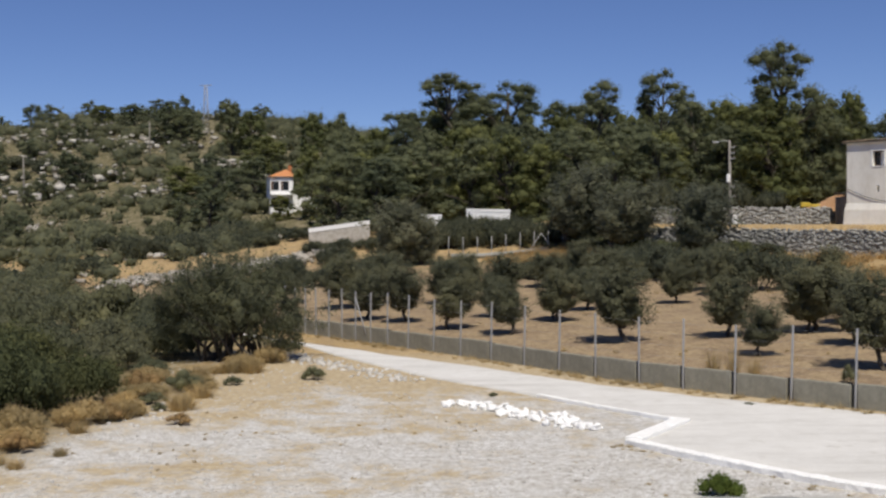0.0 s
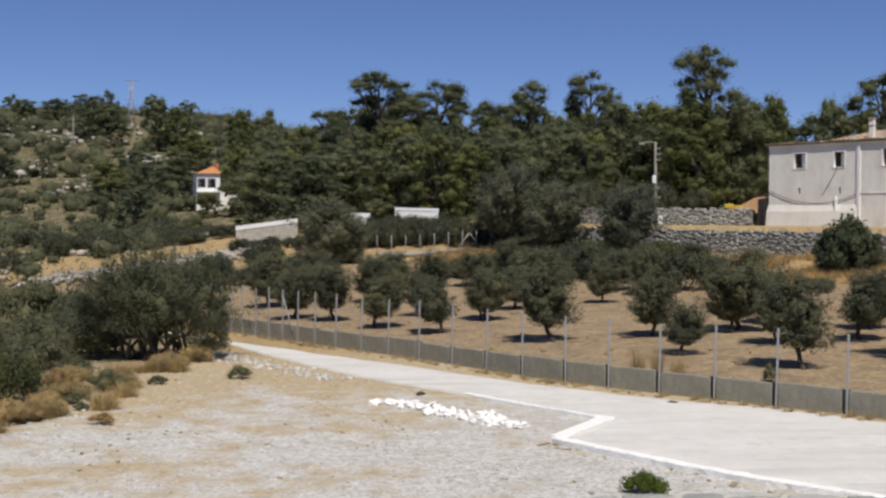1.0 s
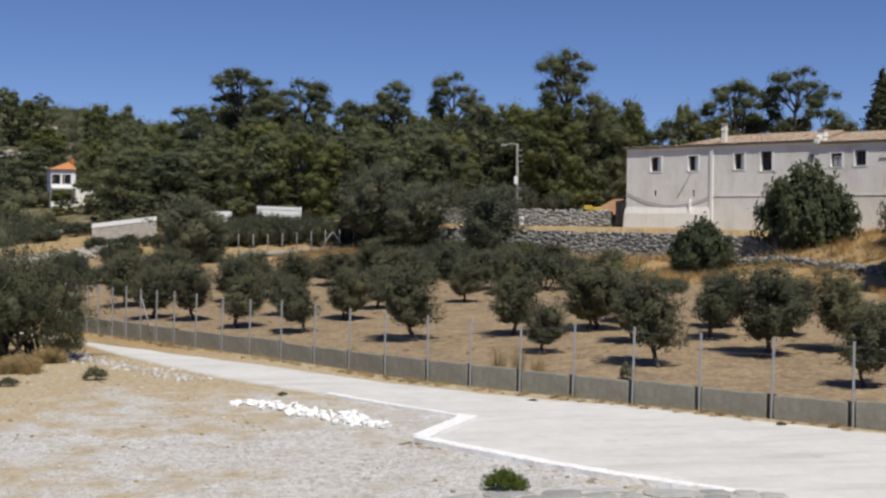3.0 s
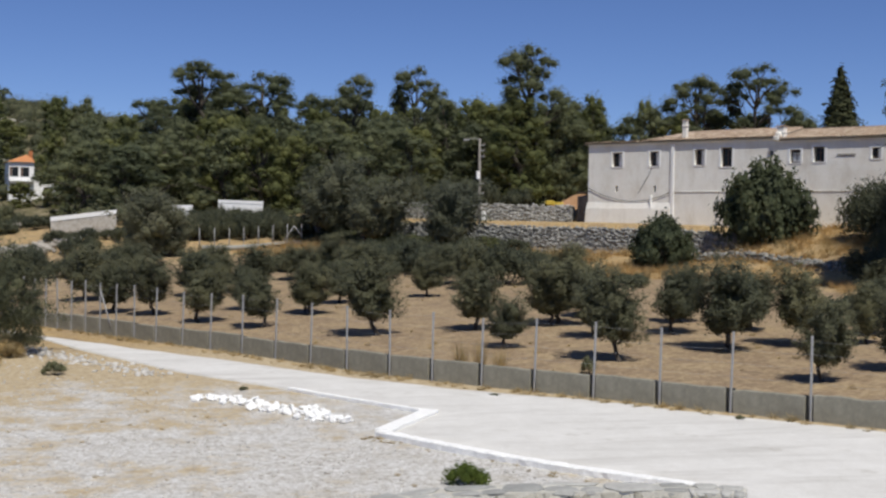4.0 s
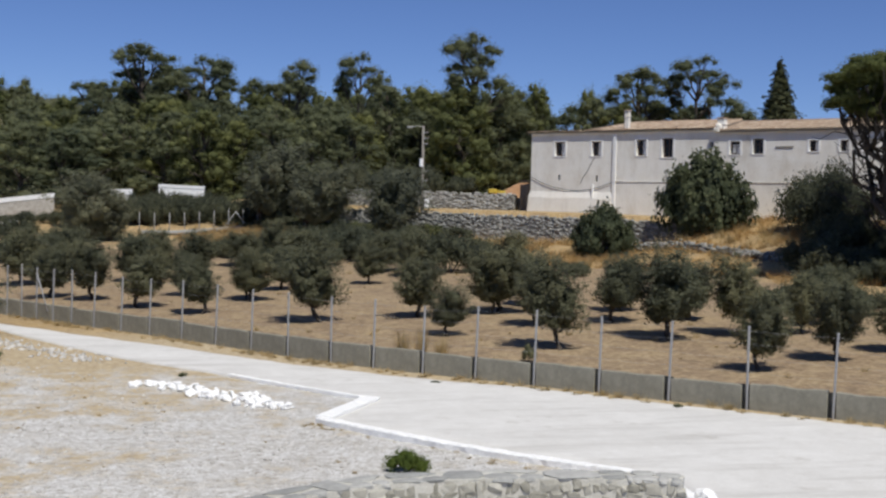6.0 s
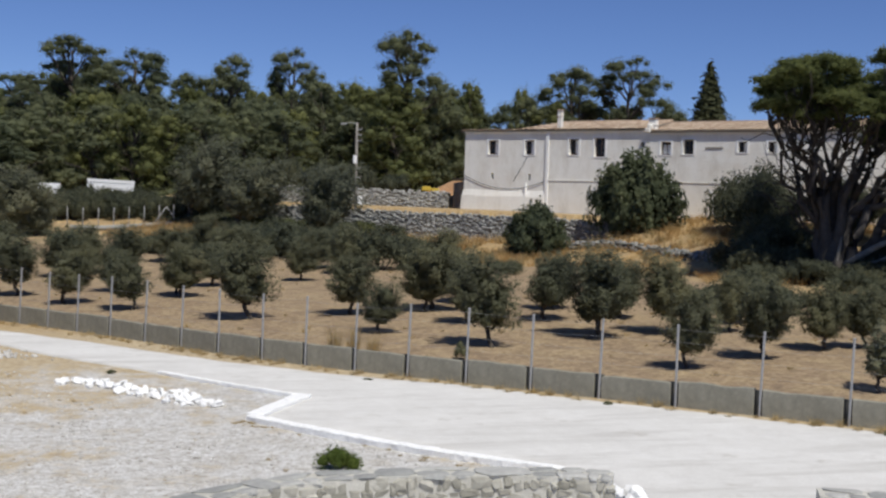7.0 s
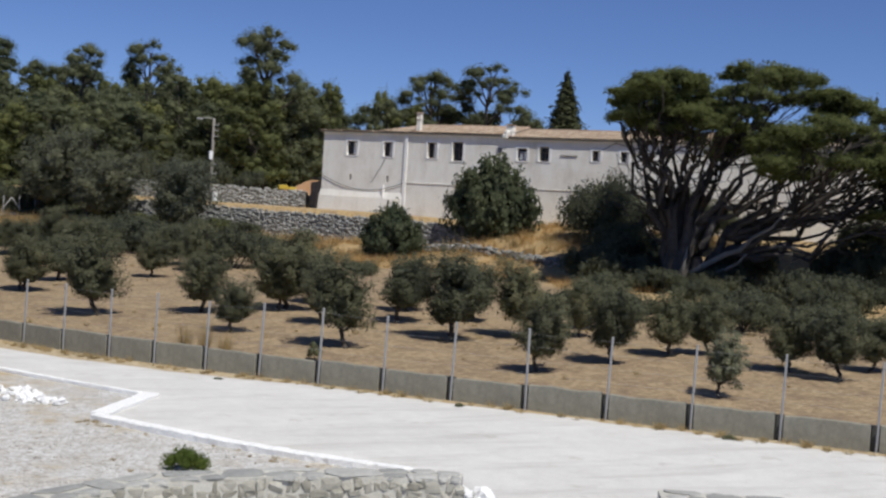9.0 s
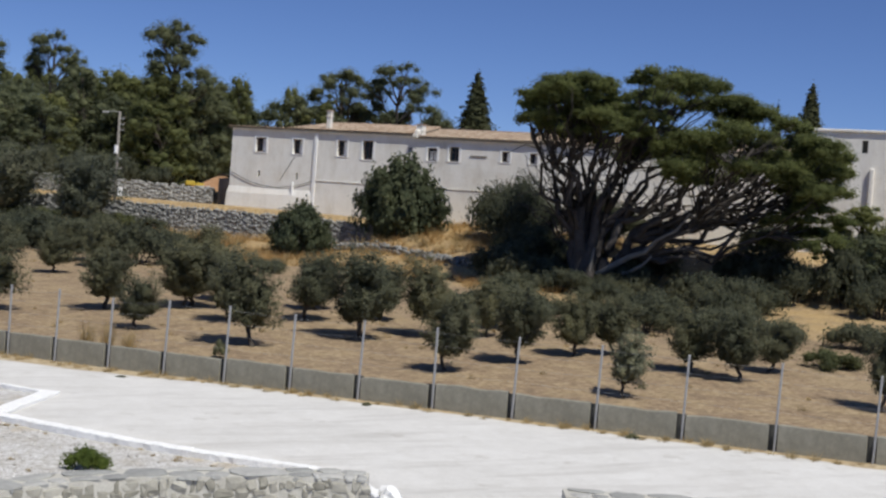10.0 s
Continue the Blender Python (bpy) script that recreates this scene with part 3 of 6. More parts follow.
# ---------------------------------------------------------------- near stone walls
def build_near_wall(name, label, line, top, thick, closed_end, seed):
    """A mortared rubble wall: core, coping slabs along the top, stones in its face."""
    rng = np.random.default_rng(seed)
    wall = tagged(new(name), label, "wall", kind="structure")
    pts = spline(line, 0.25)
    tan = np.gradient(pts, axis=0)
    tan /= np.linalg.norm(tan, axis=1, keepdims=True)
    nrm = np.stack([tan[:, 1], -tan[:, 0]], 1)      # towards the camera's side
    V, F = [], []
    for p, n in zip(pts, nrm):
        far, near = p, p + n * thick
        for x, y, z in ((*near, -0.2), (*(near - n * 0.01), top - 0.018), (*(far + n * 0.01), top - 0.018), (*far, -0.2)):
            V.append((x, y, z))
    for i in range(len(pts) - 1):
        for j in range(3):
            F.append((i * 4 + j, i * 4 + j + 1, i * 4 + j + 5, i * 4 + j + 4))
    F += [(0, 3, 2, 1), tuple((len(pts) - 1) * 4 + j for j in range(4))]
    child("core", mesh_of("core", V, F, MORTAR), wall, "pale mortar")
    length = 0.25 * (len(pts) - 1)

    def place(s, w, z):
        i = min(len(pts) - 1, max(0, int(s / 0.25)))
        k = s / 0.25 - i
        p = pts[i] + tan[i] * k * 0.25 + nrm[i] * w
        return p[0], p[1], z, math.degrees(math.atan2(tan[i][1], tan[i][0]))

    def lump(sx, sy, sz, rough):
        bm = bmesh.new()
        bmesh.ops.create_cube(bm, size=1)
        bmesh.ops.bevel(bm, geom=bm.edges[:], offset=0.22, segments=1, affect="EDGES")
        k = rng.uniform(0.75, 1.0, 4)
        for v in bm.verts:
            v.co.x *= k[0] if v.co.y > 0 else k[1]
            v.co.y *= k[2] if v.co.x > 0 else k[3]
            v.co += Vector(rng.normal(0, rough, 3))
            v.co.x *= sx
            v.co.y *= sy
            v.co.z *= sz
        return bm

    def stone(nm, mat, s, w, z, size, tilt):
        bm = lump(*size, 0.075 if nm == "stone" else 0.05)
        me = bpy.data.meshes.new(nm)
        bm.to_mesh(me)
        bm.free()
        me.materials.append(mat)
        x, y, z, a = place(s, w, z)
        child(nm, me, wall, at=pose(x, y, z, *tilt, a))

    s = 0.1
    while s < length - 0.3:
        long = rng.uniform(0.35, 1.05)
        long = min(long, length - s)
        if rng.random() < 0.55:
            cut = rng.uniform(0.4, 0.6) * thick
            stone("coping_slab", SLAB, s + long / 2, cut / 2 - 0.02, top - 0.03, (long * 0.99, cut * 1.06, 0.08), rng.normal(0, 0.7, 2))
            s2 = s
            while s2 < s + long - 0.1:
                l2 = min(rng.uniform(0.25, 0.6), s + long - s2)
                stone("coping_slab", SLAB, s2 + l2 / 2, cut + (thick - cut) / 2 + 0.02, top - 0.032, (l2 * 0.98, (thick - cut) * 1.02, 0.08), rng.normal(0, 0.8, 2))
                s2 += l2
        else:
            stone("coping_slab", SLAB, s + long / 2, thick / 2, top - 0.028, (long * 0.98, thick * 1.05, 0.085), rng.normal(0, 0.7, 2))
        s += long
    z = top - 0.08
    while z > -0.05:
        h = rng.uniform(0.07, 0.15)
        s = rng.uniform(0, 0.2)
        while s < length - 0.1:
            long = rng.uniform(0.08, 0.20) if rng.random() < 0.55 else rng.uniform(0.2, 0.42)
            tall = h * rng.uniform(0.75, 1.5)
            if rng.random() < 0.93:
                stone("stone", STONE, s + long / 2, thick - 0.05 + rng.normal(0, 0.01), z - h / 2 + rng.normal(0, 0.022), (long * rng.uniform(0.9, 1.12), 0.15, tall * 1.08), (rng.normal(0, 6), rng.normal(0, 11)))
            s += long
        z -= h
    return wall


build_near_wall("stone_wall_entrance", "low mortared rubble wall with flat grey coping slabs", [(0.6, 16.6), (2.2, 17.75), (3.6, 18.5), (5.3, 18.8), (7.0, 18.6), (8.4, 18.25), (9.2, 17.85)], 0.72, 0.62, True, 21)
build_near_wall("stone_wall_gate", "stub of a low rubble wall across the entrance", [(11.85, 16.25), (13.0, 15.6), (14.5, 14.9), (16.5, 14.0)], 0.72, 0.6, True, 22)


def build_painted_end():
    rng = np.random.default_rng(31)
    row = tagged(new("painted_stones"), "whitewashed stones at the end of the low wall", "stones")
    shapes = [pebble_mesh("stone", WHITE, rng, 0.9, 2) for _ in range(4)]
    for i in range(9):
        x, y = 9.42 - 0.03 * i + rng.normal(0, 0.03), 17.95 - 0.17 * i
        s = rng.uniform(0.26, 0.38)
        child("stone", shapes[i % 4], row, at=pose(x, y, 0.12 + 0.25 * (i % 2), *rng.uniform(-20, 20, 2), rng.uniform(0, 360)) @ Matrix.Diagonal((s, s, s, 1)))


build_painted_end()

# ---------------------------------------------------------------- the long house
# s runs along the front from its free corner, w outwards from the front, z up.
HOUSE = Matrix(((0.6, -0.8, 0, 30.4), (-0.8, -0.6, 0, 85.9), (0, 0, 1, 0), (0, 0, 0, 1)))


def front_with_openings(s0, s1, z0, z1, holes, depth=0.45):
    """A wall face in the plane w=0 with real openings and their reveals."""
    S = sorted({s0, s1, *[h[0] for h in holes], *[h[1] for h in holes]})
    Zs = sorted({z0, z1, *[h[2] for h in holes], *[h[3] for h in holes]})
    bm = bmesh.new()

    def quad(*pts):
        bm.faces.new([bm.verts.new(p) for p in pts])

    for a, b in zip(S[:-1], S[1:]):
        for c, d in zip(Zs[:-1], Zs[1:]):
            mid = ((a + b) / 2, (c + d) / 2)
            if any(h[0] < mid[0] < h[1] and h[2] < mid[1] < h[3] for h in holes):
                continue
            quad((a, 0, c), (b, 0, c), (b, 0, d), (a, 0, d))
    for a, b, c, d in holes:
        e = -depth
        quad((a, 0, c), (a, 0, d), (a, e, d), (a, e, c))
        quad((b, 0, c), (b, e, c), (b, e, d), (b, 0, d))
        quad((a, 0, c), (a, e, c), (b, e, c), (b, 0, c))
        quad((a, 0, d), (b, 0, d), (b, e, d), (a, e, d))
    quad((s0, 0, z0), (s0, 0, z1), (s0, -7.5, z1), (s0, -7.5, z0))
    quad((s1, 0, z0), (s1, -7.5, z0), (s1, -7.5, z1), (s1, 0, z1))
    quad((s0, -7.5, z0), (s0, -7.5, z1), (s1, -7.5, z1), (s1, -7.5, z0))
    bmesh.ops.remove_doubles(bm, verts=bm.verts, dist=0.001)
    return bm


def tile_roof(s0, s1, eave, ridge, out=0.20, deep=3.6, hip0=0.0, hip1=0.0):
    """Rows of half-round clay tiles on the front slope, hipped at its ends, with a plain back slope."""
    V, F = [], []
    rng = np.random.default_rng(int(s0 * 10) + 50)
    step = 0.24
    n = int((s1 - s0) / step)
    for i in range(n):
        a = s0 + i * step
        mid = a + step / 2
        reach = 1.0
        if hip0 and mid - s0 < hip0:
            reach = max(0.12, (mid - s0) / hip0)
        if hip1 and s1 - mid < hip1:
            reach = max(0.12, (s1 - mid) / hip1)
        rows = 9
        for k in range(rows):
            t0, t1 = k / rows * reach, (k + 1) / rows * reach + 0.01
            base = len(V)
            lift = rng.uniform(0, 0.02)
            for t, extra in ((t0, 0.025), (t1, 0.0)):
                w, z = out - t * (out + deep), eave + (ridge - eave) * t
                for q in range(5):
                    ang = math.pi * q / 4
                    V.append((mid - 0.115 * math.cos(ang), w, z + 0.075 * math.sin(ang) + extra + lift))
            for q in range(4):
                F.append((base + q, base + q + 1, base + 6 + q, base + 5 + q))
            F.append((base, base + 5, base + 5 + 4, base + 4))
    return V, F


def window(parent, a, b, c, d, kind):
    """A small old casement: wooden frame, sill, two leaves with a bar."""
    win = new("window")
    win.parent = parent
    e = -0.27
    part("frame", boxes(((a, e - 0.06, c), (a + 0.07, e, d)), ((b - 0.07, e - 0.06, c), (b, e, d)), ((a + 0.07, e - 0.06, d - 0.07), (b - 0.07, e, d)), ((a + 0.07, e - 0.06, c), (b - 0.07, e, c + 0.07))), BROWN_WOOD if kind != "pale" else OLD_WOOD, win)
    m = (a + b) / 2
    part("mullion", boxes(((m - 0.025, e - 0.05, c + 0.07), (m + 0.025, e - 0.005, d - 0.07)), ((a + 0.07, e - 0.045, c + (d - c) * 0.6), (b - 0.07, e - 0.012, c + (d - c) * 0.6 + 0.035))), BROWN_WOOD, win)
    if kind == "board":
        part("board", boxes(((a + 0.07, e - 0.045, c + 0.07), (b - 0.07, e - 0.015, d - 0.2))), CURTAIN, win, "white board in the opening")
    elif kind == "half":
        part("board", boxes(((m - 0.02, e - 0.045, c + 0.07), (b - 0.07, e - 0.008, d - 0.07))), CURTAIN, win, "pale curtain behind one leaf")
    part("pane", boxes(((a + 0.07, e - 0.055, c + 0.07), (b - 0.07, e - 0.047, d - 0.07))), GLASS if kind != "shut" else BROWN_WOOD, win, "dark dusty pane")
    part("surround", boxes(((a - 0.15, -0.02, c - 0.06), (a - 0.003, 0.025, d + 0.14)), ((b + 0.003, -0.02, c - 0.06), (b + 0.15, 0.025, d + 0.14)), ((a - 0.003, -0.02, d + 0.003), (b + 0.003, 0.025, d + 0.14)), bevel=0.008), WHITE, win, "whitewashed band round the opening")
    part("sill", boxes(((a - 0.06, -0.14, c - 0.07), (b + 0.06, 0.032, c - 0.002))), WHITE, win)


def build_house():
    house = tagged(new("long_house"), "long two-storey plastered house, stained white, with a low clay tile roof", "house")
    house.matrix_world = HOUSE
    front = [(2.05, 2.91, 8.80, 9.84, "half"), (5.18, 5.94, 8.79, 9.83, "half"), (8.80, 9.54, 8.80, 9.90, "half"), (10.80, 11.62, 8.66, 9.98, "dark"), (15.80, 16.52, 8.84, 9.70, "board"), (17.42, 18.15, 8.86, 9.85, "pale"), (21.23, 21.80, 9.00, 9.70, "half"), (23.22, 23.78, 9.00, 9.68, "half"), (24.66, 25.26, 9.00, 9.68, "half"), (29.10, 29.70, 9.2, 9.88, "half"), (32.6, 33.2, 9.1, 9.8, "half"), (36.55, 37.20, 9.2, 9.92, "shut")]
    slits = [(2.38, 2.58, 7.0, 7.42), (5.55, 5.73, 6.95, 7.4), (14.36, 14.62, 9.36, 9.66)]
    holes = [w[:4] for w in front] + slits
    part("wall", front_with_openings(0, 41.0, 3.2, 10.52, holes), PLASTER, house)
    for a, b, c, d in slits:
        part("niche", boxes(((a - 0.02, -0.44, c - 0.02), (b + 0.02, -0.40, d + 0.02))), SHADE_CONCRETE, house, "dark slit in the wall")
    for w in front:
        window(house, *w)
    # battered base, corner strip, ledge, moulding under the eaves
    bm = bmesh.new()
    prof = [(0.012, 6.22), (0.15, 5.75), (0.34, 3.2)]
    cols = [-0.02 + 6.95 * k / 24 for k in range(25)]
    rows = []
    for k, s in enumerate(cols):
        wob = 0.09 * noise.noise((s * 0.9, 3.0, 0)) if 0 < k < 24 else 0.0
        rows.append([bm.verts.new((s + (-w * 0.5 if k == 0 else 0), w, z + (wob if z > 4 else 0))) for w, z in prof])
    for p, q in zip(rows, rows[1:]):
        for i in range(2):
            bm.faces.new((p[i], q[i], q[i + 1], p[i + 1]))
    vs = rows[0] + rows[-1]
    a, b = bm.verts.new((-0.02, -3, 6.22)), bm.verts.new((-0.2, -3, 3.2))
    bm.faces.new((vs[0], vs[1], vs[2], b, a))
    c, d = bm.verts.new((6.93, -0.02, 6.22)), bm.verts.new((6.93, -0.02, 3.2))
    bm.faces.new((vs[3], c, d, vs[5], vs[4]))
    part("battered_base", bm, PLASTER, house, "thicker sloping foot of the wall")
    part("corner_strip", boxes(((6.94, -0.05, 3.3), (7.20, 0.09, 10.3)), bevel=0.02), WHITE, house, "whitewashed vertical strip")
    part("ledge", boxes(((7.22, -0.03, 6.95), (40.9, 0.04, 7.01))), PLASTER, house, "thin ledge along the front")
    part("cornice", boxes(((0.0, -0.05, 10.36), (14.9, 0.10, 10.53)), ((15.1, -0.05, 10.20), (40.9, 0.09, 10.36)), bevel=0.03), PLASTER, house)
    # roofs
    for s0, s1, eave, ridge, h0, h1 in ((-0.3, 4.4, 10.55, 10.78, 1.0, 0), (4.4, 15.0, 10.55, 11.35, 2.0, 0), (15.0, 41.0, 10.40, 11.22, 0, 0)):
        V, F = tile_roof(s0, s1, eave, ridge, hip0=h0, hip1=h1)
        child("roof", mesh_of("roof", V, F, TILES), house, "weathered clay tiles")
        bm = bmesh.new()
        r0, r1 = s0 + h0, s1 - h1
        pts = [(s0, 0.18, eave - 0.02), (s1, 0.18, eave - 0.02), (r1, -3.6, ridge - 0.02), (r0, -3.6, ridge - 0.02), (s0, -7.6, eave - 0.05), (s1, -7.6, eave - 0.05), (s0, 0.18, eave - 0.10), (s1, 0.18, eave - 0.10), (s0, -7.6, eave - 0.12), (s1, -7.6, eave - 0.12)]
        v = [bm.verts.new(p) for p in pts]
        for f in ((0, 1, 2, 3), (3, 2, 5, 4), (0, 6, 7, 1), (6, 8, 9, 7), (0, 3, 4), (0, 4, 8, 6), (1, 5, 2), (1, 7, 9, 5)):
            bm.faces.new([v[k] for k in f])
        part("roof_deck", bm, OLD_WOOD, house, "boards under the tiles")
        child("ridge_tiles", tubes("ridge_tiles", [([(r0, -3.6, ridge + 0.02), (r1, -3.6, ridge + 0.02)], [0.11, 0.11])], TILES, 8), house)
    # chimneys
    for s, w, z0, z1, wide in ((7.75, -0.5, 10.4, 11.98, 0.33), (15.05, -0.35, 10.2, 11.25, 0.5)):
        ch = part("chimney", boxes(((s - wide / 2, w - wide / 2, z0), (s + wide / 2, w + wide / 2, z1)), ((s - wide / 2 - 0.05, w - wide / 2 - 0.05, z1 - 0.42), (s + wide / 2 + 0.05, w + wide / 2 + 0.05, z1 - 0.34)), bevel=0.03), PLASTER, house, "whitewashed chimney")
        part("cap", boxes(((s - wide / 2 - 0.06, w - wide / 2 - 0.06, z1), (s + wide / 2 + 0.06, w + wide / 2 + 0.06, z1 + 0.07)), bevel=0.02), TILES, ch)
    part("gable_end", boxes(((14.72, 0.0, 10.30), (15.12, 0.34, 10.62)), ((14.85, -0.3, 10.55), (15.15, 0.30, 10.86)), bevel=0.06), PLASTER, house, "patched end of the higher roof")
    part("patch", boxes(((19.0, -0.01, 9.25), (20.2, 0.05, 9.33)), bevel=0.01), OLD_WOOD, house, "leftover wooden shelf")
    part("downpipe_plinth", boxes(((5.30, 0.0, 5.2), (5.46, 0.16, 6.75)), bevel=0.03), WHITE, house, "white pipe casing")
    runs = [([(0.1 + 6.8 * t, 0.05, 7.25 - 3.1 * t * (1 - t) - 0.35 * t) for t in np.linspace(0, 1, 14)], [0.02] * 14), ([(5.45, 0.04, 8.7), (5.0, 0.05, 7.9), (4.3, 0.05, 6.85)], [0.015] * 3)]
    child("cable", tubes("cable", runs, BLACK, 5), house, "sagging black cable")
    # higher flat-topped block at the far end
    block = tagged(new("end_block"), "taller plain plastered block with a flat parapet", "house")
    block.matrix_world = HOUSE
    holes = [(41.5, 42.2, 10.75, 11.5), (43.95, 44.3, 10.7, 11.45), (42.4, 43.0, 8.2, 8.95)]
    part("wall", front_with_openings(41.02, 62, 3.0, 11.9, holes), PLASTER, block)
    for h in holes[:1] + holes[2:]:
        window(block, *h, "half")
    part("niche", boxes(((43.93, -0.44, 10.68), (44.32, -0.40, 11.47))), SHADE_CONCRETE, block, "dark slit")
    part("parapet", boxes(((40.95, -7.6, 11.9), (62.1, 0.12, 12.06)), bevel=0.03), PLASTER, block)
    part("buttress", boxes(((44.5, 0.0, 3.0), (44.78, 0.22, 9.8)), bevel=0.05), PLASTER, block)


build_house()


# ---------------------------------------------------------------- terrace walls
def dry_stone_wall(name, label, ends, low, high, seed, course=0.135):
    """A wall of stacked grey field stones over a dark core."""
    rng = np.random.default_rng(seed)
    a, b = np.array(ends[0], float), np.array(ends[1], float)
    n = float(np.linalg.norm(b - a))
    d = (b - a) / n
    ang = math.degrees(math.atan2(d[1], d[0]))
    wall = tagged(new(name), label, "wall", kind="structure")
    wall.matrix_world = pose(a[0], a[1], 0, 0, 0, ang)
    out = -1.0
    V, F = [], []
    cube = np.array([(x, y, z) for x in (-0.5, 0.5) for y in (-0.5, 0.5) for z in (-0.5, 0.5)])
    faces = np.array([(0, 1, 3, 2), (4, 6, 7, 5), (0, 4, 5, 1), (2, 3, 7, 6), (0, 2, 6, 4), (1, 5, 7, 3)])
    s = 0.0
    k = 0
    top_of = lambda q: high[0] + (high[1] - high[0]) * q / n + 0.10 * noise.noise((q * 0.5, seed, 0))
    base_of = lambda q: low[0] + (low[1] - low[0]) * q / n
    z = 0.0
    row = 0
    span = max(high) - min(low) + 0.3
    while row * course < span:
        s = rng.uniform(-0.2, 0.0)
        while s < n:
            w = rng.uniform(0.10, 0.34)
            zc = min(low) + row * course + rng.normal(0, 0.05)
            if base_of(s) - 0.2 < zc < top_of(s):
                P = cube * np.array((w * 1.2, 0.14, course * rng.uniform(1.0, 1.7))) * rng.uniform(0.82, 1.0, (8, 3))
                t = rng.normal(0, 0.22)
                P = np.stack([P[:, 0] * math.cos(t) - P[:, 2] * math.sin(t), P[:, 1], P[:, 0] * math.sin(t) + P[:, 2] * math.cos(t)], 1)
                V.append(P + np.array((s + w / 2, rng.normal(0, 0.012), zc)))
                F.append(faces + 8 * k)
                k += 1
            s += w
        row += 1
    child("stones", mesh_of("stones", np.concatenate(V), np.concatenate(F), LIMESTONE), wall, "grey stacked field stones")
    bm = bmesh.new()
    pts = [(0, -0.045, base_of(0) - 0.4), (n, -0.045, base_of(n) - 0.4), (n, -0.045, top_of(n) - 0.12), (0, -0.045, top_of(0) - 0.12)]
    v = [bm.verts.new(p) for p in pts] + [bm.verts.new((p[0], 1.5, p[2])) for p in pts]
    for f in ((0, 1, 2, 3), (4, 7, 6, 5), (3, 2, 6, 7), (0, 3, 7, 4), (1, 5, 6, 2)):
        bm.faces.new([v[i] for i in f])
    part("core", bm, RUBBLE, wall, "rubble core")
    return wall


def along(u, v):
    """A spot in the plan from its distances across and along the slope."""
    k = 0.79 * 0.79 + 0.613 * 0.613
    return ((0.79 * u + 0.613 * v) / k, (0.613 * u - 0.79 * v) / k)


dry_stone_wall("retaining_wall_low", "grey dry-stone retaining wall below the house", (along(69.4, -75.5), along(69.4, -33.5)), (2.4, 2.4), (4.75, 4.25), 41)
dry_stone_wall("retaining_wall_high", "grey dry-stone wall behind the terrace", ((17.9, 95.0), (29.6, 87.6)), (4.6, 4.6), (6.05, 6.0), 42)
dry_stone_wall("retaining_wall_spill", "tumbled end of the dry-stone wall", (along(66.2, -80.5), along(69.3, -75.3)), (2.0, 2.4), (3.9, 4.7), 43)


# ---------------------------------------------------------------- plants
def thing(name, label, category, group=""):
    ob = new(name)
    return tagged(ob, label, category, group)


def olive_tree(seed, leaf=OLIVE_LEAF, label="young olive tree with a dense grey-green crown on bare soil", leaves=9500, size=(0.083, 0.029), wild=0.0):
    """About 2.1 m high, with a feathery upright crown some 1.4 m wide."""
    rng = np.random.default_rng(seed)
    tree = thing("olive_tree", label, "tree", "olive trees in the field")
    fork = np.array((rng.normal(0, 0.06), rng.normal(0, 0.06), 0.38))
    runs = [(bent((rng.normal(0, 0.06), 0, -0.1), fork, rng, 0, 0.05, 4), [0.065, 0.052, 0.046, 0.044, 0.05])]
    shoots, lumps = [], []
    skew = rng.normal(0, 0.10, 2)
    lobes = rng.uniform(0, 6.28, 3)
    for k in range(74):
        a = k * 2.4 + rng.uniform(-0.4, 0.4)
        f = (k + rng.random()) / 74
        # low skirts first, then the flanks, the upright tips last
        z = 0.50 + 1.50 * f ** 0.9
        wide = np.interp(z, (0.45, 0.85, 1.35, 1.75, 2.05), (0.32, 0.58, 0.66, 0.54, 0.18))
        r = wide * (1 + 0.16 * math.cos(2 * a + lobes[0]) + 0.10 * math.cos(3 * a + lobes[1])) * rng.uniform(0.55, 1.08)
        z += rng.normal(0, 0.07) + wild * rng.normal(0, 0.1)
        tip = np.array((r * math.cos(a) + skew[0] * z, r * math.sin(a) + skew[1] * z, z))
        heart = fork + np.array((skew[0] * 0.6, skew[1] * 0.6, rng.uniform(0.15, 0.85) * max(0.3, z - 0.75)))
        shoots.append((heart, tip))
        if k % 6 == 0:
            runs.append((bent(fork, heart * 0.4 + tip * 0.6, rng, 0.0, 0.06, 4), [0.036, 0.03, 0.024, 0.016, 0.008]))
        if k % 4 == 0:
            c = heart * 0.45 + tip * 0.55
            lumps.append((*c, 0.24, 0.24, 0.30))
    child("trunk", tubes("trunk", runs, BARK, 6), tree)
    child("crown", leaf_sprays("crown", shoots, leaves, size, leaf, rng, 0.085, 0.25, lumps, 0.58), tree)
    return tree


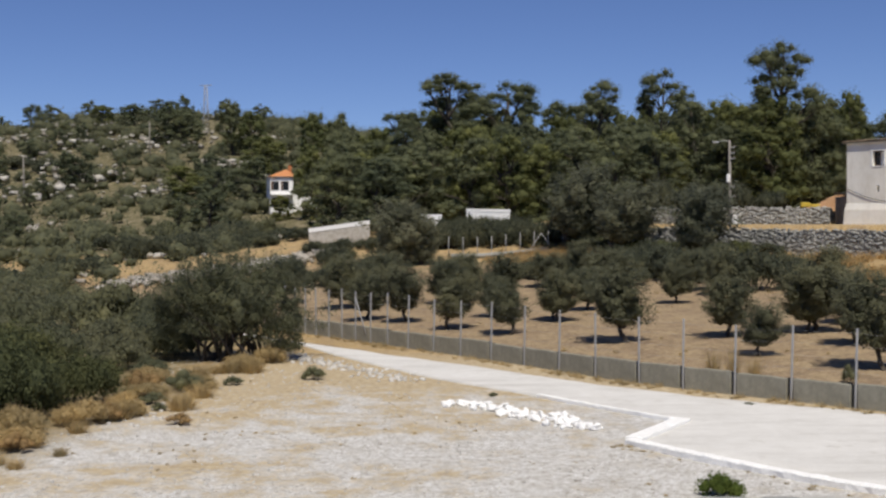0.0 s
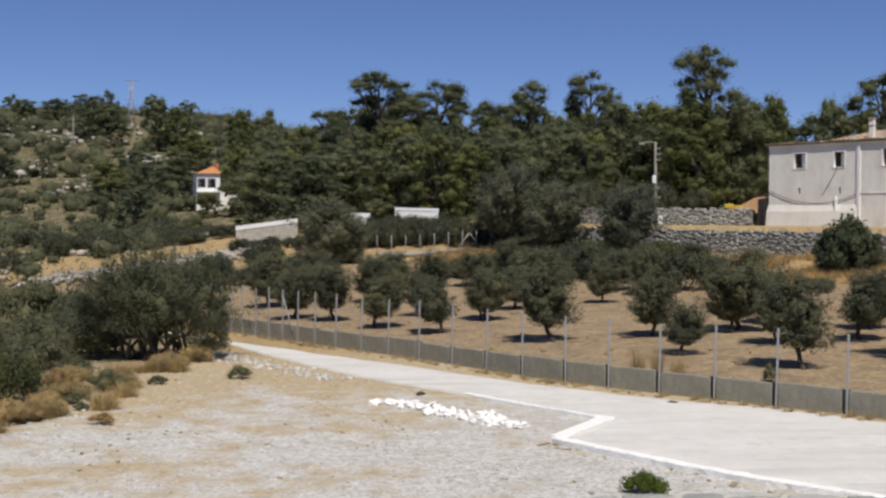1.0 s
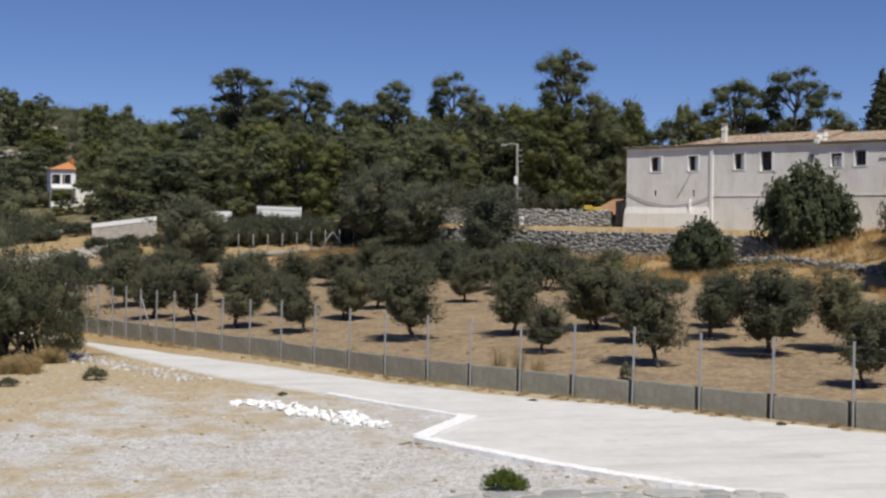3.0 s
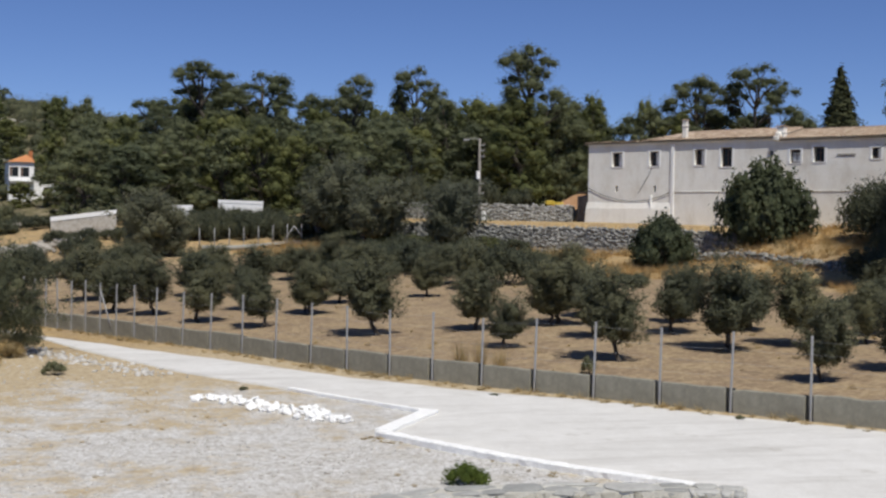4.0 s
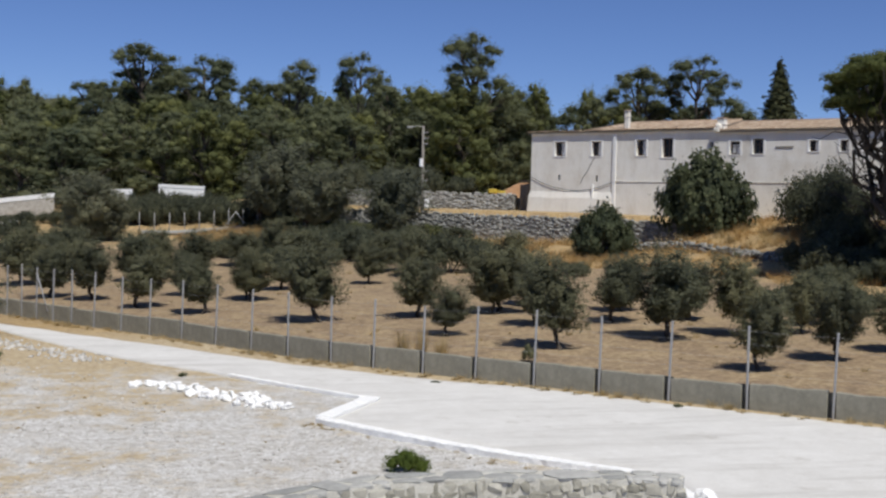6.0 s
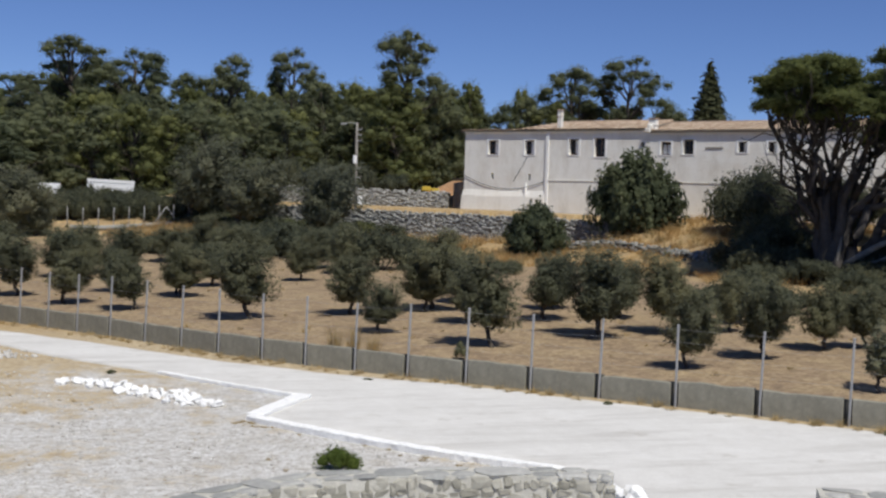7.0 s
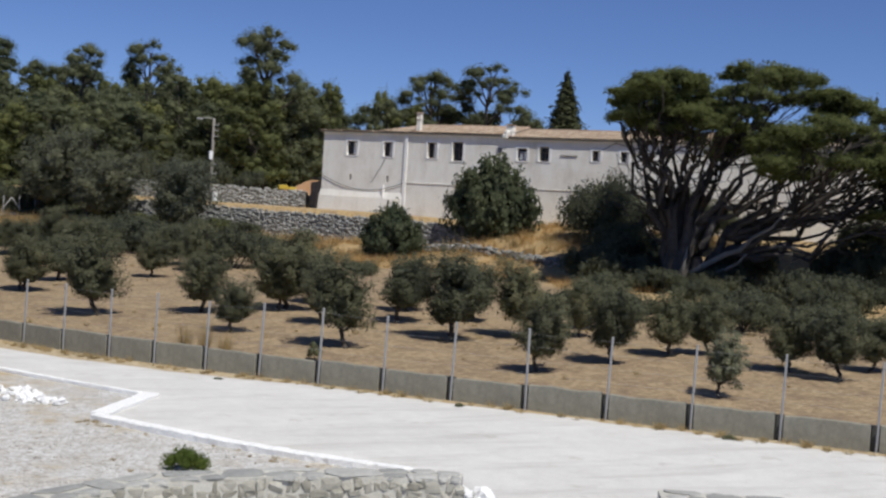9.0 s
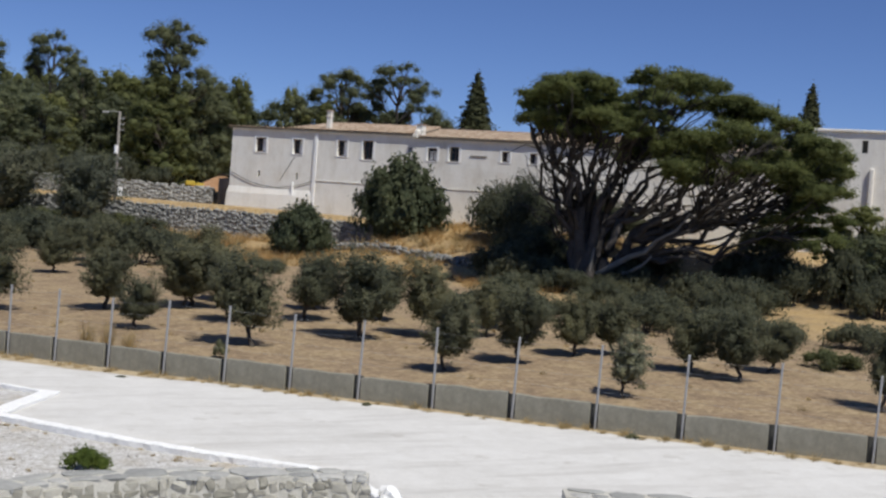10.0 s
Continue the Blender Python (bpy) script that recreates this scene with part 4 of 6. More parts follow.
def pine_tree(seed, low=0.15, label="tall dark green pine in the wood", leaves=7400, leaf=PINE_LEAF, pads=24, name="pine_tree", group="pines of the wood", umbrella=False, size=(0.215, 0.098)):
    """About 10 m high and 6 m wide; layered cushions of needles on visible limbs."""
    rng = np.random.default_rng(seed)
    tree = thing(name, label, "tree", group)
    top = np.array((rng.normal(0, 0.5), rng.normal(0, 0.5), 8.9))
    stem = bent((0, 0, -0.3), top, rng, 0, 0.025, 8)
    runs = [(stem, list(np.linspace(0.22, 0.06, 9)))]
    blobs = []
    for k in range(pads):
        f = (k + rng.uniform(0.1, 0.9)) / pads
        t = low + (1 - low) * f
        a = k * 2.4 + rng.uniform(-0.5, 0.5)
        if umbrella:
            reach = 1.9 * math.sqrt(max(0.02, 1 - (0.05 + 0.92 * f) ** 2)) * rng.uniform(0.6, 1.15)
            q = rng.uniform(0.75, 1.15)
        else:
            reach = 2.2 * math.sin(math.pi * (0.36 + 0.62 * f ** 1.3)) ** 0.6 * rng.uniform(0.5, 1.05)
            q = rng.uniform(0.8, 1.5)
        z = 10 * t - 0.55 + rng.normal(0, 0.12)
        base = np.array(stem[min(8, max(1, int((t - 0.06) * 8 * 0.92)))])
        c = np.array((base[0] + reach * math.cos(a), base[1] + reach * math.sin(a), z))
        flat = rng.uniform(0.55, 0.75) if umbrella else rng.uniform(0.8, 1.15)
        for j in range(5):
            w = rng.uniform(0, 6.28)
            off = q * (0.0 if j == 0 else rng.uniform(0.45, 0.85))
            g = q * (0.75 if j == 0 else rng.uniform(0.4, 0.6))
            rise = (0.12 if j == 0 else -0.05) * q + rng.normal(0, 0.08 if umbrella else 0.28)
            blobs.append((c[0] + off * math.cos(w), c[1] + off * math.sin(w), c[2] + rise, g, g, g * flat * 1.15))
        runs.append((bent(base, c - np.array((0, 0, 0.12)), rng, 0.05, 0.05, 4), [0.085, 0.07, 0.055, 0.04, 0.02]))
        if umbrella:
            for j in range(3):
                e = blobs[-1 - j]
                runs.append((bent(base * 0.35 + c * 0.65, (e[0], e[1], e[2] - 0.05), rng, 0.0, 0.06, 3), [0.04, 0.03, 0.02, 0.012]))
    child("trunk", tubes("trunk", runs, BARK, 5), tree)
    child("crown", leaf_clumps("crown", blobs, leaves, size, leaf, rng, up=0.35, inner=0.3, core=0.5, lean=0.6, fuzz=0.09 if umbrella else 0.14), tree)
    return tree


def shrub(seed, leaf, label, name="shrub", leaves=1500, size=(0.16, 0.07), group="", stems=True, wide=1.0):
    """A bush about 1 m high and 2 m wide, clothed to the ground."""
    rng = np.random.default_rng(seed)
    bush = thing(name, label, "bush", group)
    blobs = []
    for k in range(12):
        a = k * 2.4 + rng.uniform(-0.4, 0.4)
        r = 0.75 * math.sqrt((k + 0.3) / 12)
        z = (0.78 - 0.62 * r ** 2) * rng.uniform(0.6, 1.05)
        q = rng.uniform(0.26, 0.44)
        blobs.append((r * math.cos(a), r * math.sin(a), z * 0.85, q, q, q * 0.75))
    if stems:
        runs = [(bent((0.05 * k - 0.1, 0.03, -0.05), blobs[k * 2][:3], rng, 0, 0.08, 3), [0.03, 0.022, 0.016, 0.01]) for k in range(5)]
        child("branching_stem", tubes("branching_stem", runs, BARK, 5), bush)
    child("crown", leaf_clumps("crown", blobs, leaves, size, leaf, rng, up=0.2, inner=0.45, core=0.6, fuzz=0.15, lean=0.55), bush)
    return bush


def grass_clump(seed, leaf, label, name="grass_tuft", blades=260):
    """Stiff blades about 0.5 m high."""
    rng = np.random.default_rng(seed)
    clump = thing(name, label, "grass")
    V, F = blades_at([(0, 0, 0, 1.0)], rng, blades)
    child("straw", mesh_of("straw", V, F, leaf), clump)
    return clump


def blades_at(spots, rng, each):
    V = []
    for x, y, z, s in spots:
        a = rng.uniform(0, 2 * math.pi, each)
        r = 0.28 * s * np.sqrt(rng.uniform(0, 1, each))
        p = np.stack([x + r * np.cos(a), y + r * np.sin(a), np.full(each, z - 0.02)], 1)
        d = np.stack([np.cos(a) * r * 1.1 + rng.normal(0, 0.12 * s, each), np.sin(a) * r * 1.1 + rng.normal(0, 0.12 * s, each), s * rng.uniform(0.25, 0.55, each)], 1)
        side = np.stack([-np.sin(a), np.cos(a), np.zeros(each)], 1) * 0.012 * max(s, 0.6)
        V.append(np.stack([p - side, p + side, p + d], 1).reshape(-1, 3))
    V = np.concatenate(V)
    return V, np.arange(len(V)).reshape(-1, 3)


def put(master, x, y, tall, wide, turn, z=None, sink=0.0):
    """A copy at a spot on the ground, stretched to a height and a width."""
    g = height(x, y) if z is None else z
    return copy_thing(master, pose(x, y, g - sink, 0, 0, turn) @ Matrix.Diagonal((wide, wide, tall, 1)))


def drop(masters):
    """Take the patterns away once their copies stand."""
    for m in masters:
        for o in (*m.children_recursive, m):
            bpy.data.objects.remove(o)


rng = np.random.default_rng(77)
# --- olives: x, y, height, width
olives = [olive_tree(100 + k) for k in range(4)]
NEAR_OLIVES = [(12.2, 47.7, 2.2, 2.1), (11.7, 42.3, 1.7, 1.5), (15.6, 47.9, 2.5, 2.6), (15.6, 43.3, 2.35, 1.6), (14.7, 38.1, 2.9, 2.0), (18.9, 43.5, 2.4, 2.0), (19.0, 38.8, 2.9, 2.5), (18.9, 32.6, 2.2, 1.6), (22.0, 39.0, 2.6, 2.0), (24.2, 38.6, 1.9, 1.5), (22.1, 33.5, 2.4, 1.8), (24.8, 34.1, 2.0, 1.6), (26.6, 34.2, 1.9, 1.5), (27.2, 30.5, 1.9, 1.7), (27.8, 29.1, 2.1, 1.7), (29.9, 29.9, 1.7, 1.5), (28.5, 23.9, 2.3, 1.4), (17.6, 49.6, 2.1, 1.9), (20.6, 46.4, 2.1, 1.9), (21.9, 43.4, 2.1, 1.8), (25.4, 40.6, 2.0, 1.8)]
FAR_OLIVES = [(3.9, 51.5, 2.1, 1.8), (1.3, 54.4, 2.2, 2.0), (6.1, 55.1, 2.0, 1.8), (8.1, 47.4, 2.8, 2.3), (8.1, 59.0, 1.9, 1.6), (15.5, 47.6, 2.1, 1.9), (6.2, 55.9, 2.1, 1.7), (8.2, 59.6, 1.9, 1.4), (12.9, 60.2, 1.8, 1.7), (3.5, 58.1, 1.9, 1.4), (-2.5, 60.0, 2.1, 2.2), (-0.7, 58.2, 2.6, 2.1), (-4.2, 65.9, 2.6, 2.5), (1.0, 66, 2.2, 2.2), (4.5, 66, 2.3, 2.4), (-7.5, 70, 2.6, 2.6), (-2.0, 72, 2.4, 2.6), (9.5, 66.5, 2.2, 2.2)]
for k in range(26):
    u, v = 47 + 12 * rng.random(), -62 + 3.2 * (k % 9) + rng.uniform(-0.8, 0.8)
    if k < 17:
        u, v = 40 + 17 * rng.random(), -64 + 1.6 * (k % 9) + rng.uniform(-1, 1)
    x, y = along(u, v)
    if y < 76:
        FAR_OLIVES.append((x, y, rng.uniform(1.8, 2.4), rng.uniform(1.7, 2.4)))
for x, y, h, w in NEAR_OLIVES + FAR_OLIVES:
    put(olives[rng.integers(4)], x, y, h / 1.82, w / 1.14, rng.uniform(0, 360))
silver = olive_tree(140, SILVER_LEAF, "small pale silvery olive tree leaning over", 4200, (0.12, 0.04), 1.0)
copy_thing(silver, pose(22.1, 27.6, height(22.1, 27.6), 0, 10, 20) @ Matrix.Diagonal((1.1, 1.1, 0.95, 1)))

# --- larger grey olives and dark scrub between field and house
big_olives = [olive_tree(150 + k, GREY_LEAF, "large old olive tree with a rounded grey-green crown", 14000, (0.06, 0.026)) for k in range(2)]
for o in big_olives:
    o["group"] = "old olive trees on the slope"
for x, y, h, w in [(11.8, 94.3, 6.6, 5.7), (14.5, 88.8, 5.2, 5.2), (18.6, 81.6, 5.3, 5.0)]:
    put(big_olives[rng.integers(2)], x, y, h / 2.0, w / 1.2, rng.uniform(0, 360))
for x, y, h, w in [(-0.9, 91.0, 4.7, 5.2), (-2.0, 92.0, 4.4, 3.6), (0.3, 90.6, 3.8, 3.2)]:
    put(big_olives[rng.integers(2)], x, y, h / 1.7, w / 1.25, rng.uniform(0, 360), sink=0.9)
scrub = [shrub(160 + k, DARK_LEAF, "dense dark green scrub bush on the field's edge", leaves=2800, size=(0.085, 0.04), group="scrub bushes", name="scrub_bush") for k in range(3)]
for x, y, h, w in [(-6.4, 90.8, 2.2, 3.0), (-8.3, 80.6, 2.9, 2.4), (7.5, 80.0, 1.3, 4.0), (10.3, 79.5, 1.8, 4.4), (13.2, 78.8, 2.3, 4.2), (17.2, 76.4, 2.1, 4.0), (16.2, 66.0, 2.2, 3.2), (18.0, 64.4, 2.9, 4.2), (20.3, 64.0, 2.2, 3.0), (36.5, 54.1, 2.1, 3.6), (41.9, 51.0, 2.5, 3.2), (38.8, 42.8, 2.3, 3.6), (41.5, 43.0, 2.3, 3.5), (37.8, 33.0, 1.6, 3.0), (39.6, 31.2, 1.5, 3.0), (35.0, 46.0, 1.7, 3.0), (32.0, 49.5, 1.6, 3.0), (12.5, 71.5, 1.6, 3.0), (8.5, 74, 1.7, 3.2), (-6.5, 80, 1.8, 3), (24.0, 60.5, 1.2, 2.4), (37.1, 54.6, 2.2, 4.0), (39.6, 50.0, 2.1, 3.2), (42.6, 51.3, 2.8, 3.4), (40.3, 45.0, 2.4, 3.4), (40.0, 42.4, 2.5, 3.4), (43.0, 45.5, 1.6, 2.8), (46.1, 46.4, 2.8, 3.8), (49.0, 50.0, 3.2, 3.6), (51.0, 43.5, 4.2, 4), (14.9, 79.5, 2.8, 3.2), (35.3, 55.8, 2.6, 4.0), (37.5, 56.5, 3.0, 4.2), (36.4, 51.0, 1.9, 3.4), (38.2, 49.2, 1.9, 3.2), (39.8, 55.0, 2.6, 3.6), (41.2, 47.8, 1.5, 3.0), (26.8, 44.5, 1.5, 2.8), (28.8, 42.6, 1.7, 3.0), (30.4, 40.6, 1.6, 2.8), (31.8, 38.6, 1.9, 3.2), (33.4, 36.4, 2.0, 3.2), (34.6, 34.2, 1.7, 2.8), (33.6, 40.6, 2.2, 3.4), (36.0, 38.6, 2.3, 3.4), (34.0, 51.5, 1.5, 2.6)]:
    put(scrub[rng.integers(3)], x, y, h / 1.0, w / 2.0, rng.uniform(0, 360), sink=0.1)
# the hedge behind the slope fence, and the bushes beside the white yard wall
for k in range(40):
    a, d = radians(rng.uniform(1.1, 9.8)), rng.uniform(97.5, 103)
    d -= 2.5 * (a > radians(6))
    x, y = d * math.sin(a), d * math.cos(a)
    top = 5 + d * math.tan(radians(0.5 + (0.2 if a > radians(6) else 0) - 0.04 * (103 - d)))
    put(scrub[rng.integers(3)], x, y, max(1.4, top - height(x, y) + rng.normal(0, 0.15)), rng.uniform(1.2, 1.9), rng.uniform(0, 360), sink=0.1)
for k in range(30):
    a, d = radians(rng.uniform(-13.5, -5.6)), rng.uniform(103, 116)
    x, y = d * math.sin(a), d * math.cos(a)
    top = 5 + d * math.tan(radians(0.12 - 0.03 * (116 - d) + rng.uniform(-0.2, 0.1)))
    put(scrub[rng.integers(3)], x, y, max(1.5, top - height(x, y)), rng.uniform(1.2, 2.0), rng.uniform(0, 360), sink=0.1)
for x, y, h, w in [(-6.0, 97.6, 1.6, 1.8), (-3.2, 97.0, 2.0, 2.4), (-8.3, 96.5, 1.7, 2.2), (-4.6, 98.3, 1.2, 1.5), (-7.3, 98.0, 1.1, 1.6)]:
    put(scrub[rng.integers(3)], x, y, h, w / 2, rng.uniform(0, 360), sink=0.1)
for k in range(20):
    t = (k + rng.random()) / 20
    x, y = 7.0 + 15.0 * t + rng.normal(0, 0.4), 78.5 - 4.5 * t + rng.normal(0, 1.3)
    put(scrub[rng.integers(3)], x, y, rng.uniform(1.8, 2.7) - 0.5 * (t < 0.25), rng.uniform(1.5, 2.3), rng.uniform(0, 360), sink=0.1)
for k in range(16):
    x, y = along(rng.uniform(65.5, 69.0), -77 + 17 * (k + rng.random()) / 16)
    put(scrub[rng.integers(3)], x, y, rng.uniform(0.5, 1.2), rng.uniform(0.6, 1.1), rng.uniform(0, 360), sink=0.1)
low_green = shrub(168, YARD_LEAF, "low fresh green bush beside field and terrace", leaves=1800, size=(0.1, 0.05))
put(low_green, 33.0, 29.9, 1.0, 1.15, 40, sink=0.1)
for k in range(22):
    x, y = along(rng.uniform(67.2, 68.9), -72 + 23 * (k + rng.random()) / 22)
    put(low_green if k % 3 else scrub[0], x, y, rng.uniform(0.7, 1.5), rng.uniform(0.8, 1.5), rng.uniform(0, 360), sink=0.1)

# --- fig trees below the house


def fig_tree(seed):
    """About 1 m high and 2 m wide: crooked stems, big leaves in tufts at the shoots' ends."""
    rng = np.random.default_rng(seed)
    tree = thing("fig_tree", "broad leafy fig tree in front of the retaining wall", "tree", "fig trees")
    shoots, runs, lumps = [], [], []
    for k in range(86):
        a = k * 2.4 + rng.uniform(-0.3, 0.3)
        f = (k + rng.random()) / 86
        z = 0.10 + 0.90 * f
        r = 0.92 * np.interp(z, (0.05, 0.3, 0.6, 0.85, 1.0), (0.72, 1.0, 0.88, 0.52, 0.12)) * rng.uniform(0.62, 1.12)
        tip = np.array((r * math.cos(a), r * math.sin(a), z * rng.uniform(0.9, 1.05)))
        root = tip * np.array((0.45, 0.45, 0.55))
        shoots.append((root, tip))
        if k % 5 == 0:
            runs.append((bent((rng.normal(0, 0.08), rng.normal(0, 0.08), -0.05), tip * 0.85, rng, 0.05, 0.05, 4), [0.035, 0.03, 0.024, 0.018, 0.01]))
        if k % 3 == 0:
            lumps.append((*(tip * 0.72), 0.20, 0.20, 0.14))
    child("branching_stem", tubes("branching_stem", runs, PALE_BARK, 6), tree)
    child("crown", leaf_sprays("crown", shoots, 9000, (0.075, 0.055), FIG_LEAF, rng, 0.075, 0.35, lumps, 0.85), tree)
    return tree


figs = [fig_tree(170 + k) for k in range(2)]
put(figs[0], 28.9, 68.3, 3.2, 2.25, 10, sink=0.1)
put(figs[1], 35.3, 67.8, 5.2, 3.25, 130, z=3.6, sink=0.1)
thicket = shrub(176, DARK_LEAF, "big dense dark evergreen bush on the bank", "evergreen_bush", 17000, (0.048, 0.024), "big bushes on the bank")
put(thicket, 40.2, 61.2, 5.2, 3.3, 75, sink=0.2)
put(thicket, 43.6, 57.6, 4.2, 2.8, 15, sink=0.2)
put(thicket, 38.9, 58.4, 3.0, 2.3, 200, sink=0.2)
for x, y, h in [(4.2, 103.2, 2.8), (5.4, 103.3, 2.9), (6.6, 103.4, 2.8), (7.9, 103.3, 2.9), (0.6, 102.4, 2.5), (2.0, 102.6, 2.5)]:
    put(scrub[rng.integers(3)], x, y, h, 1.0, rng.uniform(0, 360), sink=0.1)

# --- the wood
pines = [pine_tree(200 + k, 0.06 + 0.04 * (k % 3), leaf=SUNNY_LEAF if k in (1, 4) else PINE_LEAF) for k in range(5)]
far_pines = [pine_tree(210 + k, 0.06, "small pine on the stony hill", 2600, group="pines on the hill", pads=16, size=(0.36, 0.17)) for k in range(3)]
umbrellas = [pine_tree(220 + k, 0.62, "tall pine with a bare trunk and a spreading top", 10000, PINE_LEAF, 15, "umbrella_pine", "tall pines on the skyline", True, (0.13, 0.055)) for k in range(4)]
for x, y, h, w in [(2.9, 128, 14.9, 8.6), (9.2, 131.7, 14.3, 7.4), (14.8, 134.2, 12.2, 4.2), (19.1, 128.6, 13.9, 5.9), (25.7, 125.4, 14.5, 5.5), (32.4, 107.2, 14.5, 6.4), (49.1, 107.3, 12.5, 6.6), (53.3, 103, 13.1, 6.4), (-1.0, 126, 11.5, 6)]:
    put(umbrellas[rng.integers(4)], x, y, h / 9.5, w / 4.3, rng.uniform(0, 360))
for x, y, h, w in [(31.0, 106.0, 10.5, 8.0), (34.5, 108.5, 9.5, 7.0), (40.2, 110.9, 10.9, 4.6), (45.2, 111.2, 11.0, 4.0), (48.0, 109.5, 9.5, 5.5), (52.0, 105.0, 9.5, 6.0), (37.5, 112, 8.5, 6), (56, 101, 9, 5.5), *[(d * math.sin(radians(a)), d * math.cos(radians(a)), 5 + d * math.tan(radians(e)) - height(d * math.sin(radians(a)), d * math.cos(radians(a))), w) for a, e, d, w in [(18.6, 4.9, 116, 6.0), (19.8, 5.45, 118, 4.6), (21.0, 4.7, 117, 5.5), (22.1, 5.2, 117, 5.4), (23.4, 4.8, 118, 6.0), (24.6, 5.0, 119, 6.4), (25.8, 4.9, 119, 6.0), (27.2, 5.0, 119, 6.4), (28.5, 4.7, 119, 5.6), (17.4, 5.0, 113, 6.0), (16.2, 5.3, 118, 7.0), (14.8, 5.5, 121, 7.0), (13.2, 5.6, 123, 7.0)]]]:
    put(pines[rng.integers(5)], x, y, h / 10.0, w / 5.6, rng.uniform(0, 360))
for row in range(5):
    for k in range(15):
        d = 111 + 7.0 * row + rng.uniform(-2, 2)
        a = radians(-7.5 + 1.85 * k + (0.9 if row % 2 else 0) + rng.uniform(-0.5, 0.5))
        x, y = d * math.sin(a), d * math.cos(a)
        rise = 0.070 + 0.026 * row / 4 + rng.uniform(-0.008, 0.004)
        if a < radians(0.5):
            rise -= 0.016
        if (row == 0 and a > radians(12)) or (a < radians(-4.2) and d < 152):
            continue
        put(pines[rng.integers(5)], x, y, (5 + d * rise - height(x, y)) / 10.0, rng.uniform(1.0, 1.4), rng.uniform(0, 360))
for x, y, h in [(22.5, 100.5, 3.0), (25.5, 97.5, 3.2), (28.0, 96.5, 2.4), (20.0, 101.0, 4.0)]:
    put(scrub[rng.integers(3)], x, y, h, 1.6, rng.uniform(0, 360))


def cypress(seed):
    """About 10 m high."""
    rng = np.random.default_rng(seed)
    tree = thing("cypress_tree", "slim dark cypress standing behind the house", "tree", "cypresses")
    blobs = []
    for k in range(30):
        t = k / 29
        r = 1.3 * (1 - t) ** 0.8 * min(1, 0.6 + 1.2 * t) + 0.1
        a = k * 2.4
        blobs.append((0.2 * r * math.cos(a), 0.2 * r * math.sin(a), 0.6 + 8.9 * t, r * 0.9, r * 0.9, 1.0))
    child("trunk", tubes("trunk", [([(0, 0, -0.2), (0, 0, 8)], [0.2, 0.05])], BARK, 6), tree)
    child("crown", leaf_clumps("crown", blobs, 13000, (0.26, 0.11), CYPRESS_LEAF, rng, up=0.1, inner=0.6, core=0.8), tree)
    return tree


cyp = cypress(240)
put(cyp, 53.6, 90.3, 1.2, 2.35, 0)
put(cyp, 66.1, 64.0, 1.15, 1.7, 120)
put(cyp, 65.0, 66.2, 1.0, 0.9, 200)


